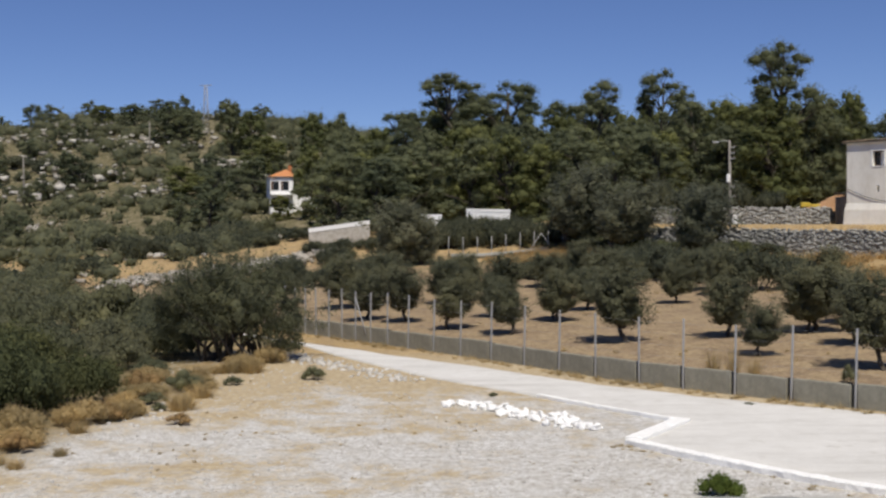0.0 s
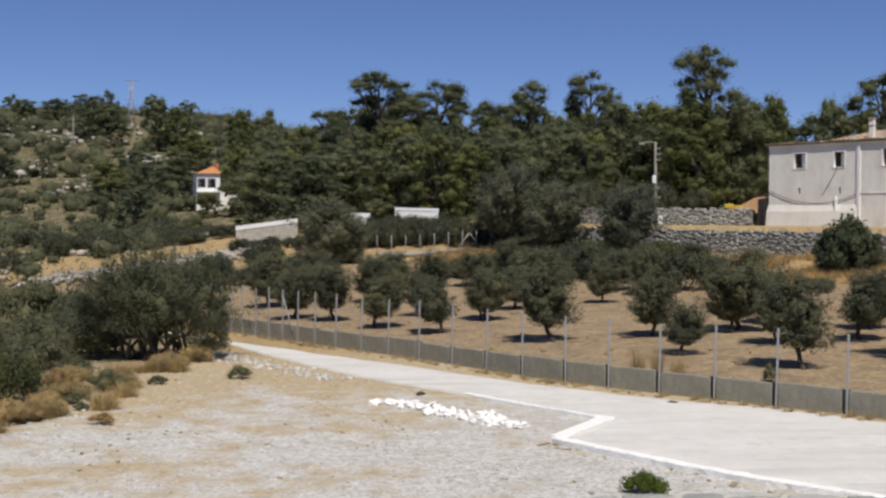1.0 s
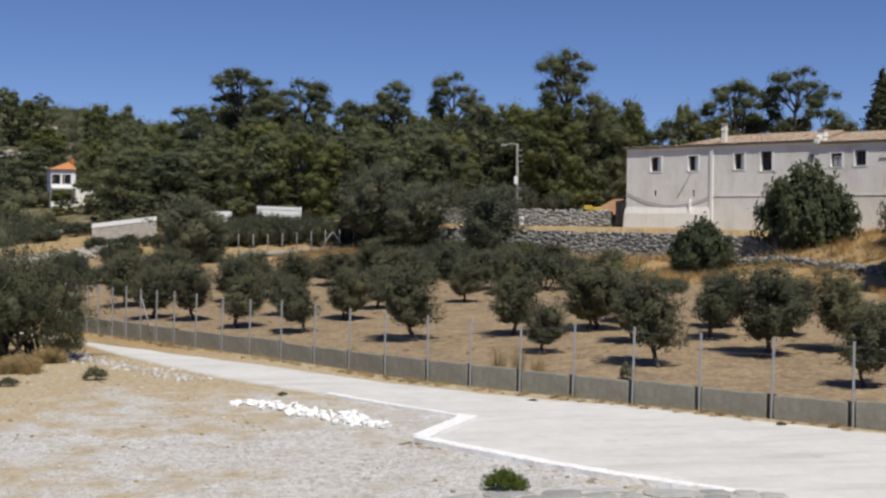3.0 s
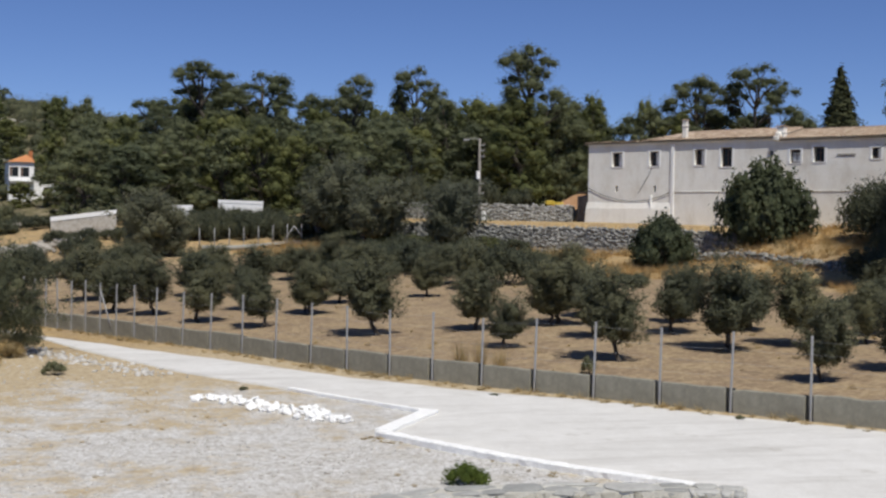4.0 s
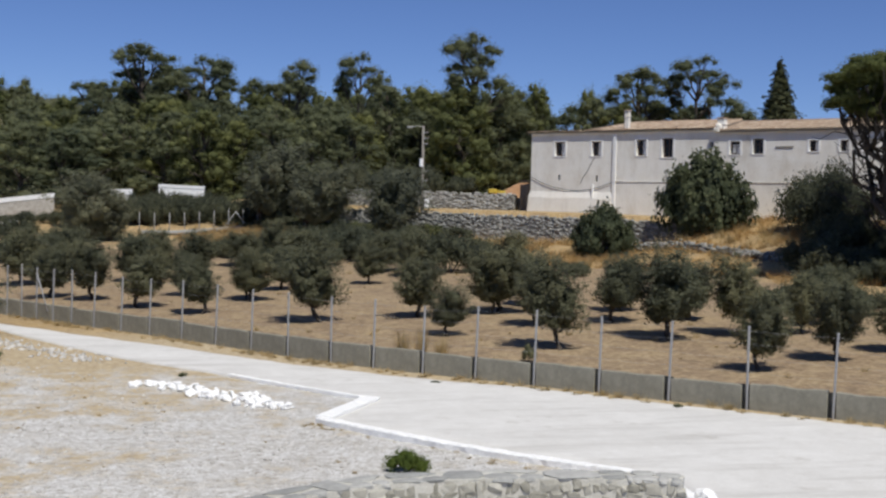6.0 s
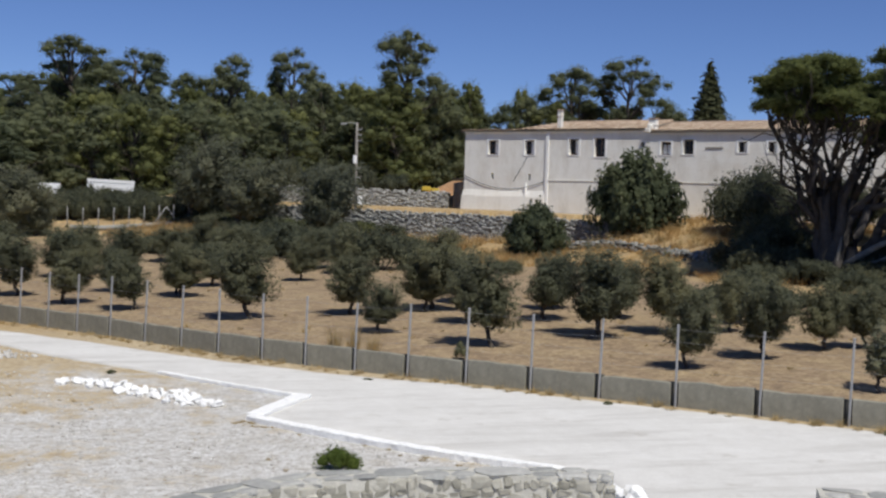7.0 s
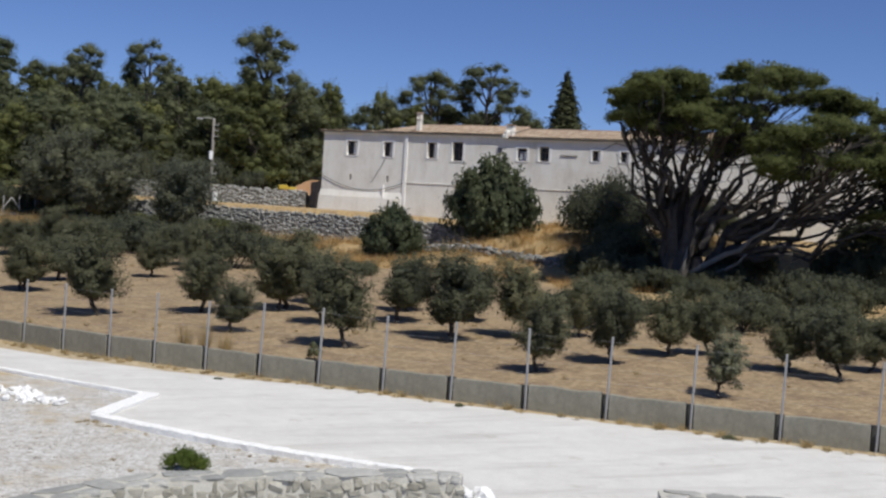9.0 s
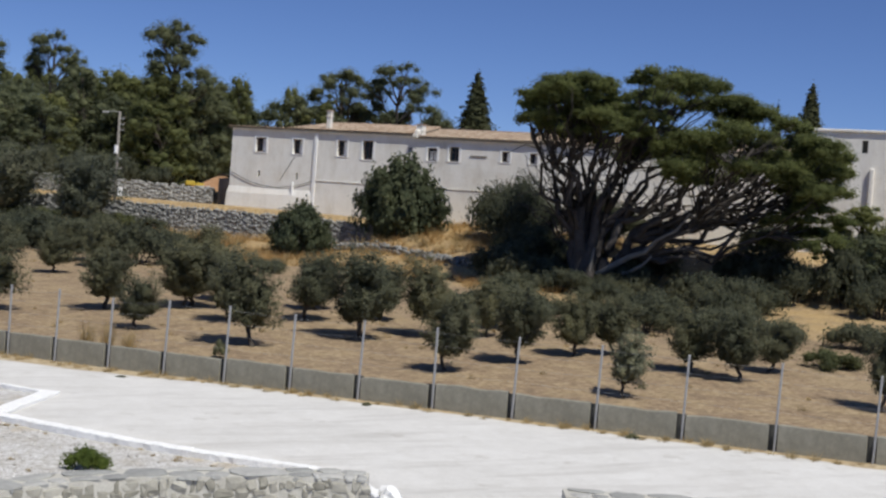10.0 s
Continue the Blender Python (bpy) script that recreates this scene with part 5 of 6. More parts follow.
def great_pine():
    """The sprawling pine on the bank: a short forked trunk, many crooked limbs, a wide domed crown."""
    rng = np.random.default_rng(250)
    tree = thing("great_pine", "old sprawling pine with many crooked limbs and a wide domed crown", "tree")
    x, y = 38.0, 51.8
    tree.matrix_world = Matrix(((0.806, 0.592, 0, x), (-0.592, 0.806, 0, y), (0, 0, 0.96, height(x, y)), (0, 0, 0, 1)))
    lats = (-3.8, -2.4, -0.5, 1.2, 2.6, 5.0, 7.0, 9.0, 11.0, 13.1)
    tops = (9.9, 11.7, 12.0, 11.4, 12.6, 12.3, 11.6, 10.7, 9.5, 8.0)
    lows = (8.7, 8.4, 8.3, 8.0, 7.0, 5.9, 6.2, 6.3, 6.0, 5.6)
    pads, blobs = [], []
    # a domed roof of cushions over a looser under-storey, and a low lobe at the far end
    for k in range(138):
        lat = -3.3 + 15.9 * (k + rng.random()) / 138
        hi, lo = np.interp(lat, lats, tops), np.interp(lat, lats, lows)
        dep = rng.uniform(-4.6, 4.2) * (0.55 + 0.45 * math.sin(math.pi * (lat + 3.8) / 17))
        q = rng.uniform(0.75, 1.35)
        up = (hi - 0.42 * q - 0.055 * dep * dep, lo + (hi - lo) * rng.uniform(0.0, 0.35), lo + (hi - lo) * rng.uniform(0.35, 0.75))[k % 3]
        pads.append((lat, dep, max(lo + 0.2, up), q))
    for k in range(20):
        pads.append((rng.normal(10.8, 0.95), rng.uniform(-2.0, 1.2), rng.uniform(3.2, 5.9), rng.uniform(0.65, 1.0)))
    for lat, dep, up, q in pads:
        blobs.append((lat, dep, up, q * 0.85, q * 0.85, q * 0.44))
        for j in range(5):
            a, r = rng.uniform(0, 6.28), q * rng.uniform(0.45, 0.95)
            g = q * rng.uniform(0.32, 0.52)
            blobs.append((lat + r * math.cos(a), dep + r * math.sin(a), up - 0.12 * q + rng.normal(0, 0.1), g, g, g * rng.uniform(0.5, 0.75)))
    # stout leaning stems fan out of one foot
    runs = []
    stems = [(-0.75, 0.2, 4.2), (-0.35, -0.3, 4.8), (0.1, 0.4, 5.0), (0.45, -0.2, 4.6), (0.95, 0.3, 4.3), (1.7, -0.3, 3.9), (2.6, 0.2, 3.6)]
    stem_pts = []
    runs.append((bent((0.1, 0, -0.6), (0.05, 0, 2.6), rng, 0, 0.02, 4), [1.0, 0.86, 0.74, 0.62, 0.45]))
    for lat, dep, up in stems:
        foot = np.array((lat * 0.32, dep * 0.6, -0.4))
        pts = bent(foot, (lat, dep, up), rng, 0.0, 0.025, 6)
        stem_pts.append(pts)
        runs.append((pts, [0.40, 0.37, 0.34, 0.31, 0.28, 0.25, 0.22]))
    mains = []
    for k in range(44):
        lat = -3.6 + 15.6 * ((k + rng.random()) / 44) ** 1.15
        hi, lo = np.interp(lat, lats, tops), np.interp(lat, lats, lows)
        start = stem_pts[int(np.clip(round((lat + 2.2) / 1.5 + rng.normal(0, 0.7)), 0, 6))][int(rng.integers(4, 7))]
        end = (lat, rng.uniform(-2.6, 2.4), lo + (hi - lo) * rng.uniform(0.0, 0.45))
        pts = bent(start, end, rng, 0.10 if lat > 4.5 else (-0.07 if lat > -1 else 0.04), 0.04, 8)
        runs.append((pts, list(np.linspace(0.17 if lat < 3 else 0.21, 0.045, 9))))
        mains.append(pts)
    for lat, up in ((8.6, 3.9), (9.8, 4.6), (11.0, 4.2), (6.4, 3.0), (7.6, 2.7)):
        pts = bent(stem_pts[6][4], (lat, rng.uniform(-1.5, 0.8), up), rng, 0.07, 0.05, 8)
        runs.append((pts, list(np.linspace(0.17, 0.035, 9))))
        mains.append(pts)
    for lat, dep, up, q in pads:
        best = min(mains, key=lambda p: sum((p[6][i] - (lat, dep, up)[i]) ** 2 for i in range(3)))
        for j in range(2):
            runs.append((bent(best[int(rng.integers(4, 8))], (lat + rng.normal(0, 0.4), dep + rng.normal(0, 0.4), up - 0.12), rng, 0.03, 0.07, 4), [0.06, 0.048, 0.036, 0.026, 0.015]))
    for k in range(230):
        best = mains[int(rng.integers(len(mains)))]
        start = best[int(rng.integers(2, 8))]
        end = start + np.array((rng.normal(0, 1.0), rng.normal(0, 0.9), rng.uniform(-0.2, 1.3)))
        runs.append((bent(start, end, rng, 0.0, 0.1, 4), [0.05, 0.04, 0.03, 0.02, 0.01]))
    for k in range(16):
        end = (-3.9 + rng.uniform(0, 2.2), rng.uniform(-1, 1), rng.uniform(4.2, 8.4))
        runs.append((bent((-0.5, 0, rng.uniform(2.4, 4.2)), end, rng, 0.05, 0.09, 6), [0.07, 0.06, 0.05, 0.04, 0.028, 0.018, 0.008]))
    child("trunk", tubes("trunk", runs, DARK_BARK, 6), tree)
    pale = [(bent((0.7, -0.45, 0.9), (5.2, -1.1, 4.6), rng, 0.03, 0.03, 6), [0.2, 0.17, 0.15, 0.13, 0.1, 0.08, 0.06]), (bent((0.9, -0.5, 0.4), (3.4, -1.3, 2.2), rng, 0.05, 0.04, 5), [0.16, 0.14, 0.12, 0.1, 0.07, 0.05]), (bent((0.2, -0.5, 0.4), (0.5, -0.5, 2.4), rng, 0, 0.04, 3), [0.12, 0.1, 0.08, 0.05])]
    child("dead_limb", tubes("dead_limb", pale, PALE_BARK, 7), tree, "pale bare limb")
    child("crown", leaf_clumps("crown", blobs, 190000, (0.15, 0.062), BRIGHT_PINE, rng, up=0.5, inner=0.35, core=0.6, lean=0.6), tree)


great_pine()
for x, y, h, w in [(48.6, 41.9, 3.4, 3.2), (50.5, 41.0, 3.6, 3.6), (50.0, 45.0, 4.0, 4.0), (53.0, 44.0, 4.2, 4.4), (55.5, 42.5, 4.0, 4.4)]:
    put(pines[rng.integers(5)], x, y, h / 10, w / 5.6, rng.uniform(0, 360))
for x, y, h, w in [(44.8, 47.2, 3.2, 3.6), (47.5, 42.5, 3.8, 3.6), (49.5, 43.5, 4.3, 4.0), (51.5, 42.0, 4.2, 4.0), (45.8, 44.4, 3.0, 3.2), (54.0, 43.0, 4.2, 4.2), (47.0, 40.2, 2.6, 3.2)]:
    put(scrub[rng.integers(3)], x, y, h, w / 2, rng.uniform(0, 360), sink=0.1)

# --- left of the yard
near_bush = [shrub(260 + k, YARD_LEAF, "big green bush at the yard's edge", leaves=9000, size=(0.065, 0.03), group="bushes by the yard") for k in range(2)]
for x, y, h, w in [(-10.6, 31.6, 2.5, 3.4), (-12.3, 33.5, 2.9, 4.0), (-9.6, 34.0, 1.9, 2.6), (-12.6, 37.5, 2.4, 4.0), (-11.0, 28.8, 1.5, 2.4)]:
    put(near_bush[rng.integers(2)], x, y, h, w / 2, rng.uniform(0, 360), sink=0.1)


def yard_tree():
    rng = np.random.default_rng(270)
    tree = thing("wild_olive_tree", "wide many-stemmed wild olive with bare dark lower stems", "tree")
    tree.matrix_world = pose(-7.0, 44.6, 0) @ Matrix.Diagonal((1.05, 1.0, 1.2, 1))
    runs, shoots, lumps = [], [], []
    for k in range(24):
        a = k * 2.4
        r = 2.3 * math.sqrt((k + 0.4) / 24)
        c = np.array((r * math.cos(a) * 1.1, r * math.sin(a) * 0.8, 2.75 - 0.16 * r * r + rng.normal(0, 0.22)))
        foot = np.array((rng.normal(0, 0.55), rng.normal(0, 0.3), -0.1))
        pts = bent(foot, c, rng, -0.02, 0.045, 6)
        runs.append((pts, list(np.linspace(0.07, 0.014, 7))))
        for j in range(11):
            start = pts[int(rng.integers(2, 6))]
            tip = c + rng.normal(0, 1, 3) * np.array((0.55, 0.45, 0.5)) + np.array((0, 0, 0.15))
            tip[2] = max(tip[2], 0.9 + 0.3 * rng.random())
            shoots.append((start, tip))
        if k % 2:
            lumps.append((*(c - np.array((0, 0, 0.25))), 0.5, 0.5, 0.45))
    # leafy skirts on both flanks; the middle stays open between the stems
    for k in range(90):
        a = rng.choice([0, math.pi]) + rng.normal(0, 0.55)
        tip = np.array((2.5 * math.cos(a), 1.5 * math.sin(a), rng.uniform(0.35, 2.0)))
        shoots.append((tip * np.array((0.6, 0.6, 0.6)), tip))
    child("branching_stem", tubes("branching_stem", runs, BARK, 6), tree)
    child("crown", leaf_sprays("crown", shoots, 60000, (0.10, 0.036), SCRUB_LEAF, rng, 0.13, 0.3, lumps, 0.45), tree)


yard_tree()
mid_bush = [shrub(280 + k, leaf, label, leaves=3200, size=(0.075, 0.035), group="bushes on the left slope") for k, (leaf, label) in enumerate([(SCRUB_LEAF, "round green bush on the stony slope"), (OLIVE_LEAF, "grey-green wild olive bush on the stony slope"), (HILL_LEAF, "evergreen bush on the stony slope")])]
far_bush = [shrub(290 + k, leaf, label, leaves=1000, size=(0.13, 0.07), group="bushes on the hill", stems=False, name="hill_bush") for k, (leaf, label) in enumerate([(SCRUB_LEAF, "round green bush far up the stony hill"), (OLIVE_LEAF, "grey-green bush far up the stony hill"), (DARK_LEAF, "dark evergreen bush far up the stony hill")])]
for x, y, h, w in [(-10.4, 42.0, 1.7, 2.8), (-9.0, 40.6, 0.9, 1.6), (-11.3, 45.0, 2.2, 3.2), (-13.2, 43.0, 2.0, 3.4), (-9.4, 46.5, 2.2, 3.0), (-9.0, 85.0, 1.8, 2.6), (-6.0, 86.5, 1.6, 2.6), (-3.6, 84.0, 2.0, 3.0), (-11.5, 90.0, 2.0, 3.0), (-13.5, 84.0, 2.4, 3.4), (-11.0, 78.0, 2.2, 3.2), *[(rng.uniform(-16, -2), rng.uniform(81, 97), rng.uniform(0.8, 1.9), rng.uniform(1.4, 2.8)) for k in range(4)], (-5.5, 93.0, 1.5, 2.0), (-13.6, 54.3, 3.3, 4.7), (-17.1, 59.6, 2.4, 3.6), (-21.9, 66.5, 2.6, 4.2), (-10.7, 48.8, 2.0, 2.8), (-14.5, 47.5, 1.8, 3.0), (-17.5, 52, 2.0, 3.5), (-9.6, 55, 2.4, 3.4), (-21.1, 97.8, 3.0, 2.9), (-27, 91.1, 2.5, 2.4), (-12, 72, 1.9, 3.2), (-16, 78, 2.2, 3.6), (-25, 80, 2.2, 3.8), (-19.5, 86, 2.3, 3.2), (-18.4, 123.6, 3.6, 5.8), (-24, 118, 3.2, 4.5), (-14, 112, 3.0, 4.0), *[(x, y, rng.uniform(1.6, 3.0), rng.uniform(2.4, 4.2)) for x, y in [(d * math.sin(radians(a)), d * math.cos(radians(a))) for d, a in zip(rng.uniform(47, 98, 44), rng.uniform(-23, -8.5, 44)) if a < -14 or d < 62]]]:
    d, a = math.hypot(x, y), math.degrees(math.atan2(x, y))
    if -14 < a < -5.6:
        if 78 < d < 102:
            continue
        h = min(h, 5 - 0.040 * d - height(x, y)) if d < 78 else h
    put(mid_bush[rng.integers(3)], x, y, max(h, 0.7), w / 2, rng.uniform(0, 360), sink=0.15)

# --- the hill: bushes and small pines thin out upwards
count = 0
while count < 230:
    d = 85 + 270 * rng.random() ** 0.8
    a = radians(rng.uniform(-26, -3.0))
    x, y = d * math.sin(a), d * math.cos(a)
    if noise.noise((x * 0.03, y * 0.03, 5)) < -0.12 or (d < 102 and a > radians(-14)) or (d < 175 and a > radians(-5.5)) or (d < 152 and radians(-8.2) < a < radians(-4)):
        continue
    count += 1
    if rng.random() < 0.30 and d > 130:
        h = rng.uniform(3.0, 6.5)
        put(far_pines[rng.integers(3)], x, y, h / 10, rng.uniform(0.75, 1.3) * h / 7, rng.uniform(0, 360))
    else:
        h = rng.uniform(1.4, 3.4)
        put(far_bush[rng.integers(3)], x, y, h, h * rng.uniform(0.7, 1.2), rng.uniform(0, 360), sink=0.2)
for x, y, h, w in [(-47.8, 230.1, 8.4, 9.0), (-44, 228, 7.0, 8.0), (-33.9, 222.4, 10.0, 6.5), (-30, 221, 8.5, 6.5), (-15.8, 189.3, 11.5, 6.5), (-12.5, 190, 11, 6), (-103.8, 313.2, 5, 9), (-96.8, 325.9, 4.6, 5.1), (-58, 250, 5.5, 8), (-68, 262, 4.5, 7), (-24, 195, 7, 8), (-22, 163, 6, 7), (-31, 166, 5, 8), (-14, 158, 5, 6), (-10, 152, 6, 6), (-8, 145, 8, 6), (-12.2, 141, 8.0, 4.6), (-10.2, 143, 5.5, 4.5), (-16.2, 143, 3.0, 3.4)]:
    put(pines[rng.integers(5)], x, y, h / 10, w / 5.6, rng.uniform(0, 360))

blobs = []
while len(blobs) < 1150:
    d = 80 + 280 * rng.random() ** 0.9
    a = radians(rng.uniform(-28, -1.0))
    x, y = d * math.sin(a), d * math.cos(a)
    if noise.noise((x * 0.035, y * 0.035, 9)) > 0.22 and rng.random() < 0.75:
        continue
    if (d < 152 and radians(-8.5) < a < radians(-3.5)) or (d < 102 and radians(-14) < a):
        continue
    q = rng.uniform(0.7, 1.7) * (0.7 + d / 260)
    blobs.append((x, y, height(x, y) + 0.45 * q, q, q, q * rng.uniform(0.6, 0.95)))
tagged(new("hill_scrub", leaf_clumps("hill_scrub", blobs, 150000, (0.38, 0.20), HILL_LEAF, rng, up=0.3, inner=0.4, core=0.6, lean=0.55, fuzz=0.26)), "low evergreen scrub covering the hillside", "scrub", kind="stuff")

# --- rocks on the hill
rock = pebble_mesh("rock", HILL_ROCK, rng, 0.72, 1)
for v in rock.vertices:
    v.co *= 1 + rng.normal(0, 0.24)
spots = []
for k in range(30):
    d = 95 + 230 * rng.random()
    a = radians(rng.uniform(-22, -8))
    cx, cy = d * math.sin(a), d * math.cos(a)
    for j in range(24):
        x, y = cx + rng.normal(0, 2.2 + d / 90), cy + rng.normal(0, 1.5 + d / 110)
        s = (0.3 + 1.0 * rng.random() ** 2) * (0.6 + d / 400)
        spots.append((x, y, height(x, y) + 0.35 * s + 0.4 * (d > 150), s))
for k in range(420):
    t = rng.random()
    x, y = -21 + 13 * t + rng.normal(0, 0.9), 86 + 9 * t + rng.normal(0, 1.3)
    bank = 0.2 + 0.8 * rng.random() ** 2
    spots.append((x, y, height(x, y) + 0.2 * bank + 0.12, bank))
# pale outcrops below the ridge and on the lower slope: turn, rise, spread
for turn, rise, wide in [(-8.2, 3.75, 5.0), (-7.0, 3.6, 3.0), (-16.6, 3.6, 4.5), (-14.2, 3.5, 4.0), (-11.5, 3.5, 4.0), (-16.4, 1.9, 4.5), (-15.2, 1.6, 4.0), (-12.6, 1.2, 3.0), (-10.6, 1.4, 3.0), (-17.6, 1.0, 3.0), (-9.0, 2.4, 2.5)]:
    way = np.array((math.sin(radians(turn)), math.cos(radians(turn))))
    far = 90.0
    while far < 330 and height(*(way * far)) < 5 + far * math.tan(radians(rise)):
        far += 2.0
    if far >= 330:
        far = 250.0
    for j in range(30):
        x, y = way[0] * far + rng.normal(0, wide), way[1] * far + rng.normal(0, wide * 0.9)
        size = 0.5 + 1.2 * rng.random() ** 2
        spots.append((x, y, height(x, y) + 0.35 * size + 0.6 + 0.5 * (far > 180), size))
for x, y, s in [(-27.5, 86, 1.2), (-29.0, 88, 1.1), (-24.5, 88.5, 0.9), (-30.5, 76, 1.0), (-25.5, 79, 0.9), (-22.5, 70.5, 0.9)]:
    spots.append((x, y, height(x, y) + 0.3, s))
tagged(new("hill_rocks", scattered("hill_rocks", spots, rock, HILL_ROCK, rng)), "pale limestone outcrops on the hillside", "rocks", kind="stuff")

# --- bushes and tufts in and round the yard
green = shrub(300, GREEN_LEAF, "small bright green bush on the gravel", leaves=3600, size=(0.09, 0.035), stems=False)
put(green, 5.5, 22.0, 0.66, 0.46, 0, sink=0.13)
dry_bush = shrub(301, RUSSET_LEAF, "dry reddish-brown cushion bush", leaves=4500, size=(0.06, 0.022), group="dry cushion bushes")
weed = shrub(302, SCRUB_LEAF, "low green weed clump by the yard", leaves=2600, size=(0.065, 0.028), group="weed clumps")
straw = grass_clump(303, DRY_LEAF, "tuft of tall dry straw")
for x, y, h, w in [(-8.3, 36.7, 0.75, 1.5), (-6.0, 30.4, 0.35, 0.8), (-8.9, 26.9, 0.5, 0.9), (-8.0, 31.0, 0.6, 1.2)]:
    put(dry_bush, x, y, h, w / 2, rng.uniform(0, 360))
for x, y, h, w in [(-7.0, 36.5, 0.8, 1.5), (-5.8, 37.8, 0.35, 0.7), (-3.4, 38.9, 0.55, 0.85), (-7.0, 32.8, 0.25, 0.6), (12.9, 36.2, 0.7, 0.6), (8.9, 32.7, 0.12, 0.4), (2.1, 34.9, 0.14, 0.35), (3.0, 20.2, 0.2, 0.4), (14.0, 28.0, 0.15, 0.35), (18.8, 23.1, 0.18, 0.4), (-7.4, 34.0, 0.4, 0.9)]:
    put(weed, x, y, h, w / 2, rng.uniform(0, 360))
for k in range(24):
    y = rng.uniform(25, 44)
    x = -8.3 + 0.13 * (y - 26) + rng.normal(0, 0.7)
    s = rng.uniform(0.4, 1.15)
    put(straw, x, y, s, s, rng.uniform(0, 360))
cushion = shrub(305, DRY_LEAF, "mound of matted dry straw", "straw_mound", 7500, (0.10, 0.02), "straw mounds by the yard", False)
cushion["category"] = "grass"
for x, y, h, w in [(-8.5, 30.6, 0.8, 1.7), (-7.6, 31.8, 0.6, 1.0), (-9.0, 27.6, 0.6, 1.3), (-6.9, 37.2, 0.55, 1.6), (-7.9, 35.6, 0.5, 1.5), (-6.0, 41.5, 0.75, 1.6), (-5.4, 43.8, 0.85, 1.3), (-8.6, 39.0, 0.6, 1.5), (-9.6, 29.2, 0.9, 1.6), (-8.2, 33.6, 0.5, 1.0)]:
    put(cushion, x, y, h, w / 2, rng.uniform(0, 360))
reeds = grass_clump(304, DRY_LEAF, "clump of tall dry reeds inside the field fence", "dry_reeds", 130)
for x, y, s in [(9.6, 39.5, 1.9), (10.1, 39.0, 2.1), (10.6, 38.3, 1.6)]:
    put(reeds, x, y, s, 0.75, rng.uniform(0, 360))
drop([thicket, cushion, reeds, low_green, *olives, silver, *big_olives, *scrub, *figs, *pines, *far_pines, *umbrellas, cyp, *near_bush, *mid_bush, *far_bush, green, dry_bush, weed, straw])

spots = []
while len(spots) < 900:
    k = rng.random()
    if k < 0.3:
        p = fence_dense[int(rng.integers(len(fence_dense)))] - np.array((0.79, 0.613)) * rng.uniform(0.15, 0.8)
        s = rng.uniform(0.15, 0.5)
    elif k < 0.6:
        p = np.array((rng.uniform(-8, 6), rng.uniform(20, 44)))
        s = rng.uniform(0.06, 0.16)
        if noise.noise((p[0] * 0.5, p[1] * 0.5, 2)) < 0.15:
            continue
    elif k < 0.8:
        p = np.array(along(rng.uniform(60, 69), rng.uniform(-72, -20)))
        s = rng.uniform(0.8, 1.7)
    else:
        i = int(rng.integers(len(fence_dense)))
        p = fence_dense[i] + np.array((0.79, 0.613)) * rng.uniform(0.5, 26)
        s = rng.uniform(0.15, 0.5)
    if fence_gap(*p) < -0.9 and p[0] > 6.0 - 0.68 * (p[1] - 28) - 1.2 and p[1] < 60:
        continue
    spots.append((p[0], p[1], height(*p), s))
verge = spline(KERB_LINE[:5], 0.1)
for k in range(30):
    p = verge[int(len(verge) * rng.random() ** 3)] - np.array((0.79, 0.613)) * rng.uniform(0.2, 0.6)
    spots.append((p[0], p[1], 0.0, rng.uniform(0.08, 0.2)))
V, F = blades_at(spots, rng, 46)
tagged(new("dry_grass", mesh_of("dry_grass", V, F, DRY_LEAF)), "sparse dry grass on soil and gravel", "grass", kind="stuff")

spots = []
while len(spots) < 1900:
    u, v = rng.uniform(60, 69), rng.uniform(-70, -18)
    if v > -34:
        u = rng.uniform(60 - 8.5 * sstep(-28, -12, v), 74)
    p = along(u, v)
    if noise.noise((p[0] * 0.3, p[1] * 0.3, 6)) < -0.15:
        continue
    spots.append((p[0], p[1], height(*p), rng.uniform(0.5, 1.15)))
V, F = blades_at(spots, rng, 40)
tagged(new("golden_grass", mesh_of("golden_grass", V, F, GOLD_LEAF)), "tall golden dry grass on the bank", "grass", kind="stuff")
rubble = []
for k in range(330):
    t = rng.random()
    x, y = 30.6 + 5.0 * t + rng.normal(0, 0.18), 69.1 - 10.2 * t + rng.normal(0, 0.22)
    rubble.append((x, y, height(x, y) + rng.uniform(0, 0.35), rng.uniform(0.15, 0.4)))
tagged(new("bank_rubble", scattered("bank_rubble", rubble, pebble_mesh("bank_stone", LIMESTONE, rng, 0.7, 1), LIMESTONE, rng)), "fallen terrace stones in the dry bank", "rubble", kind="stuff")

spots = []
while len(spots) < 6000:
    x, y = rng.uniform(-9, 12), rng.uniform(15, 45)
    if x > 6.0 - 0.68 * (y - 28) - 1.3:
        continue
    spots.append((x, y, 0.005, 0.02 + 0.075 * rng.random() ** 3))
pebble = pebble_mesh("pebble", GRAVEL, rng, 0.7, 1)
tagged(new("gravel", scattered("gravel", spots, pebble, GRAVEL, rng)), "loose pale gravel strewn over the yard", "gravel", kind="stuff")
roadside = []
for k in range(380):
    t = rng.random()
    p = np.array((-5.3, 47.5)) + t * (np.array((0.2, 38.6)) - np.array((-5.3, 47.5))) + rng.normal(0, 0.35, 2) - np.array((0.4, 0.3))
    roadside.append((p[0], p[1], 0.02, 0.05 + 0.2 * rng.random() ** 2))
for k in range(40):
    roadside.append((rng.normal(-7.0, 0.7), rng.uniform(30, 37), 0.02, rng.uniform(0.06, 0.2)))
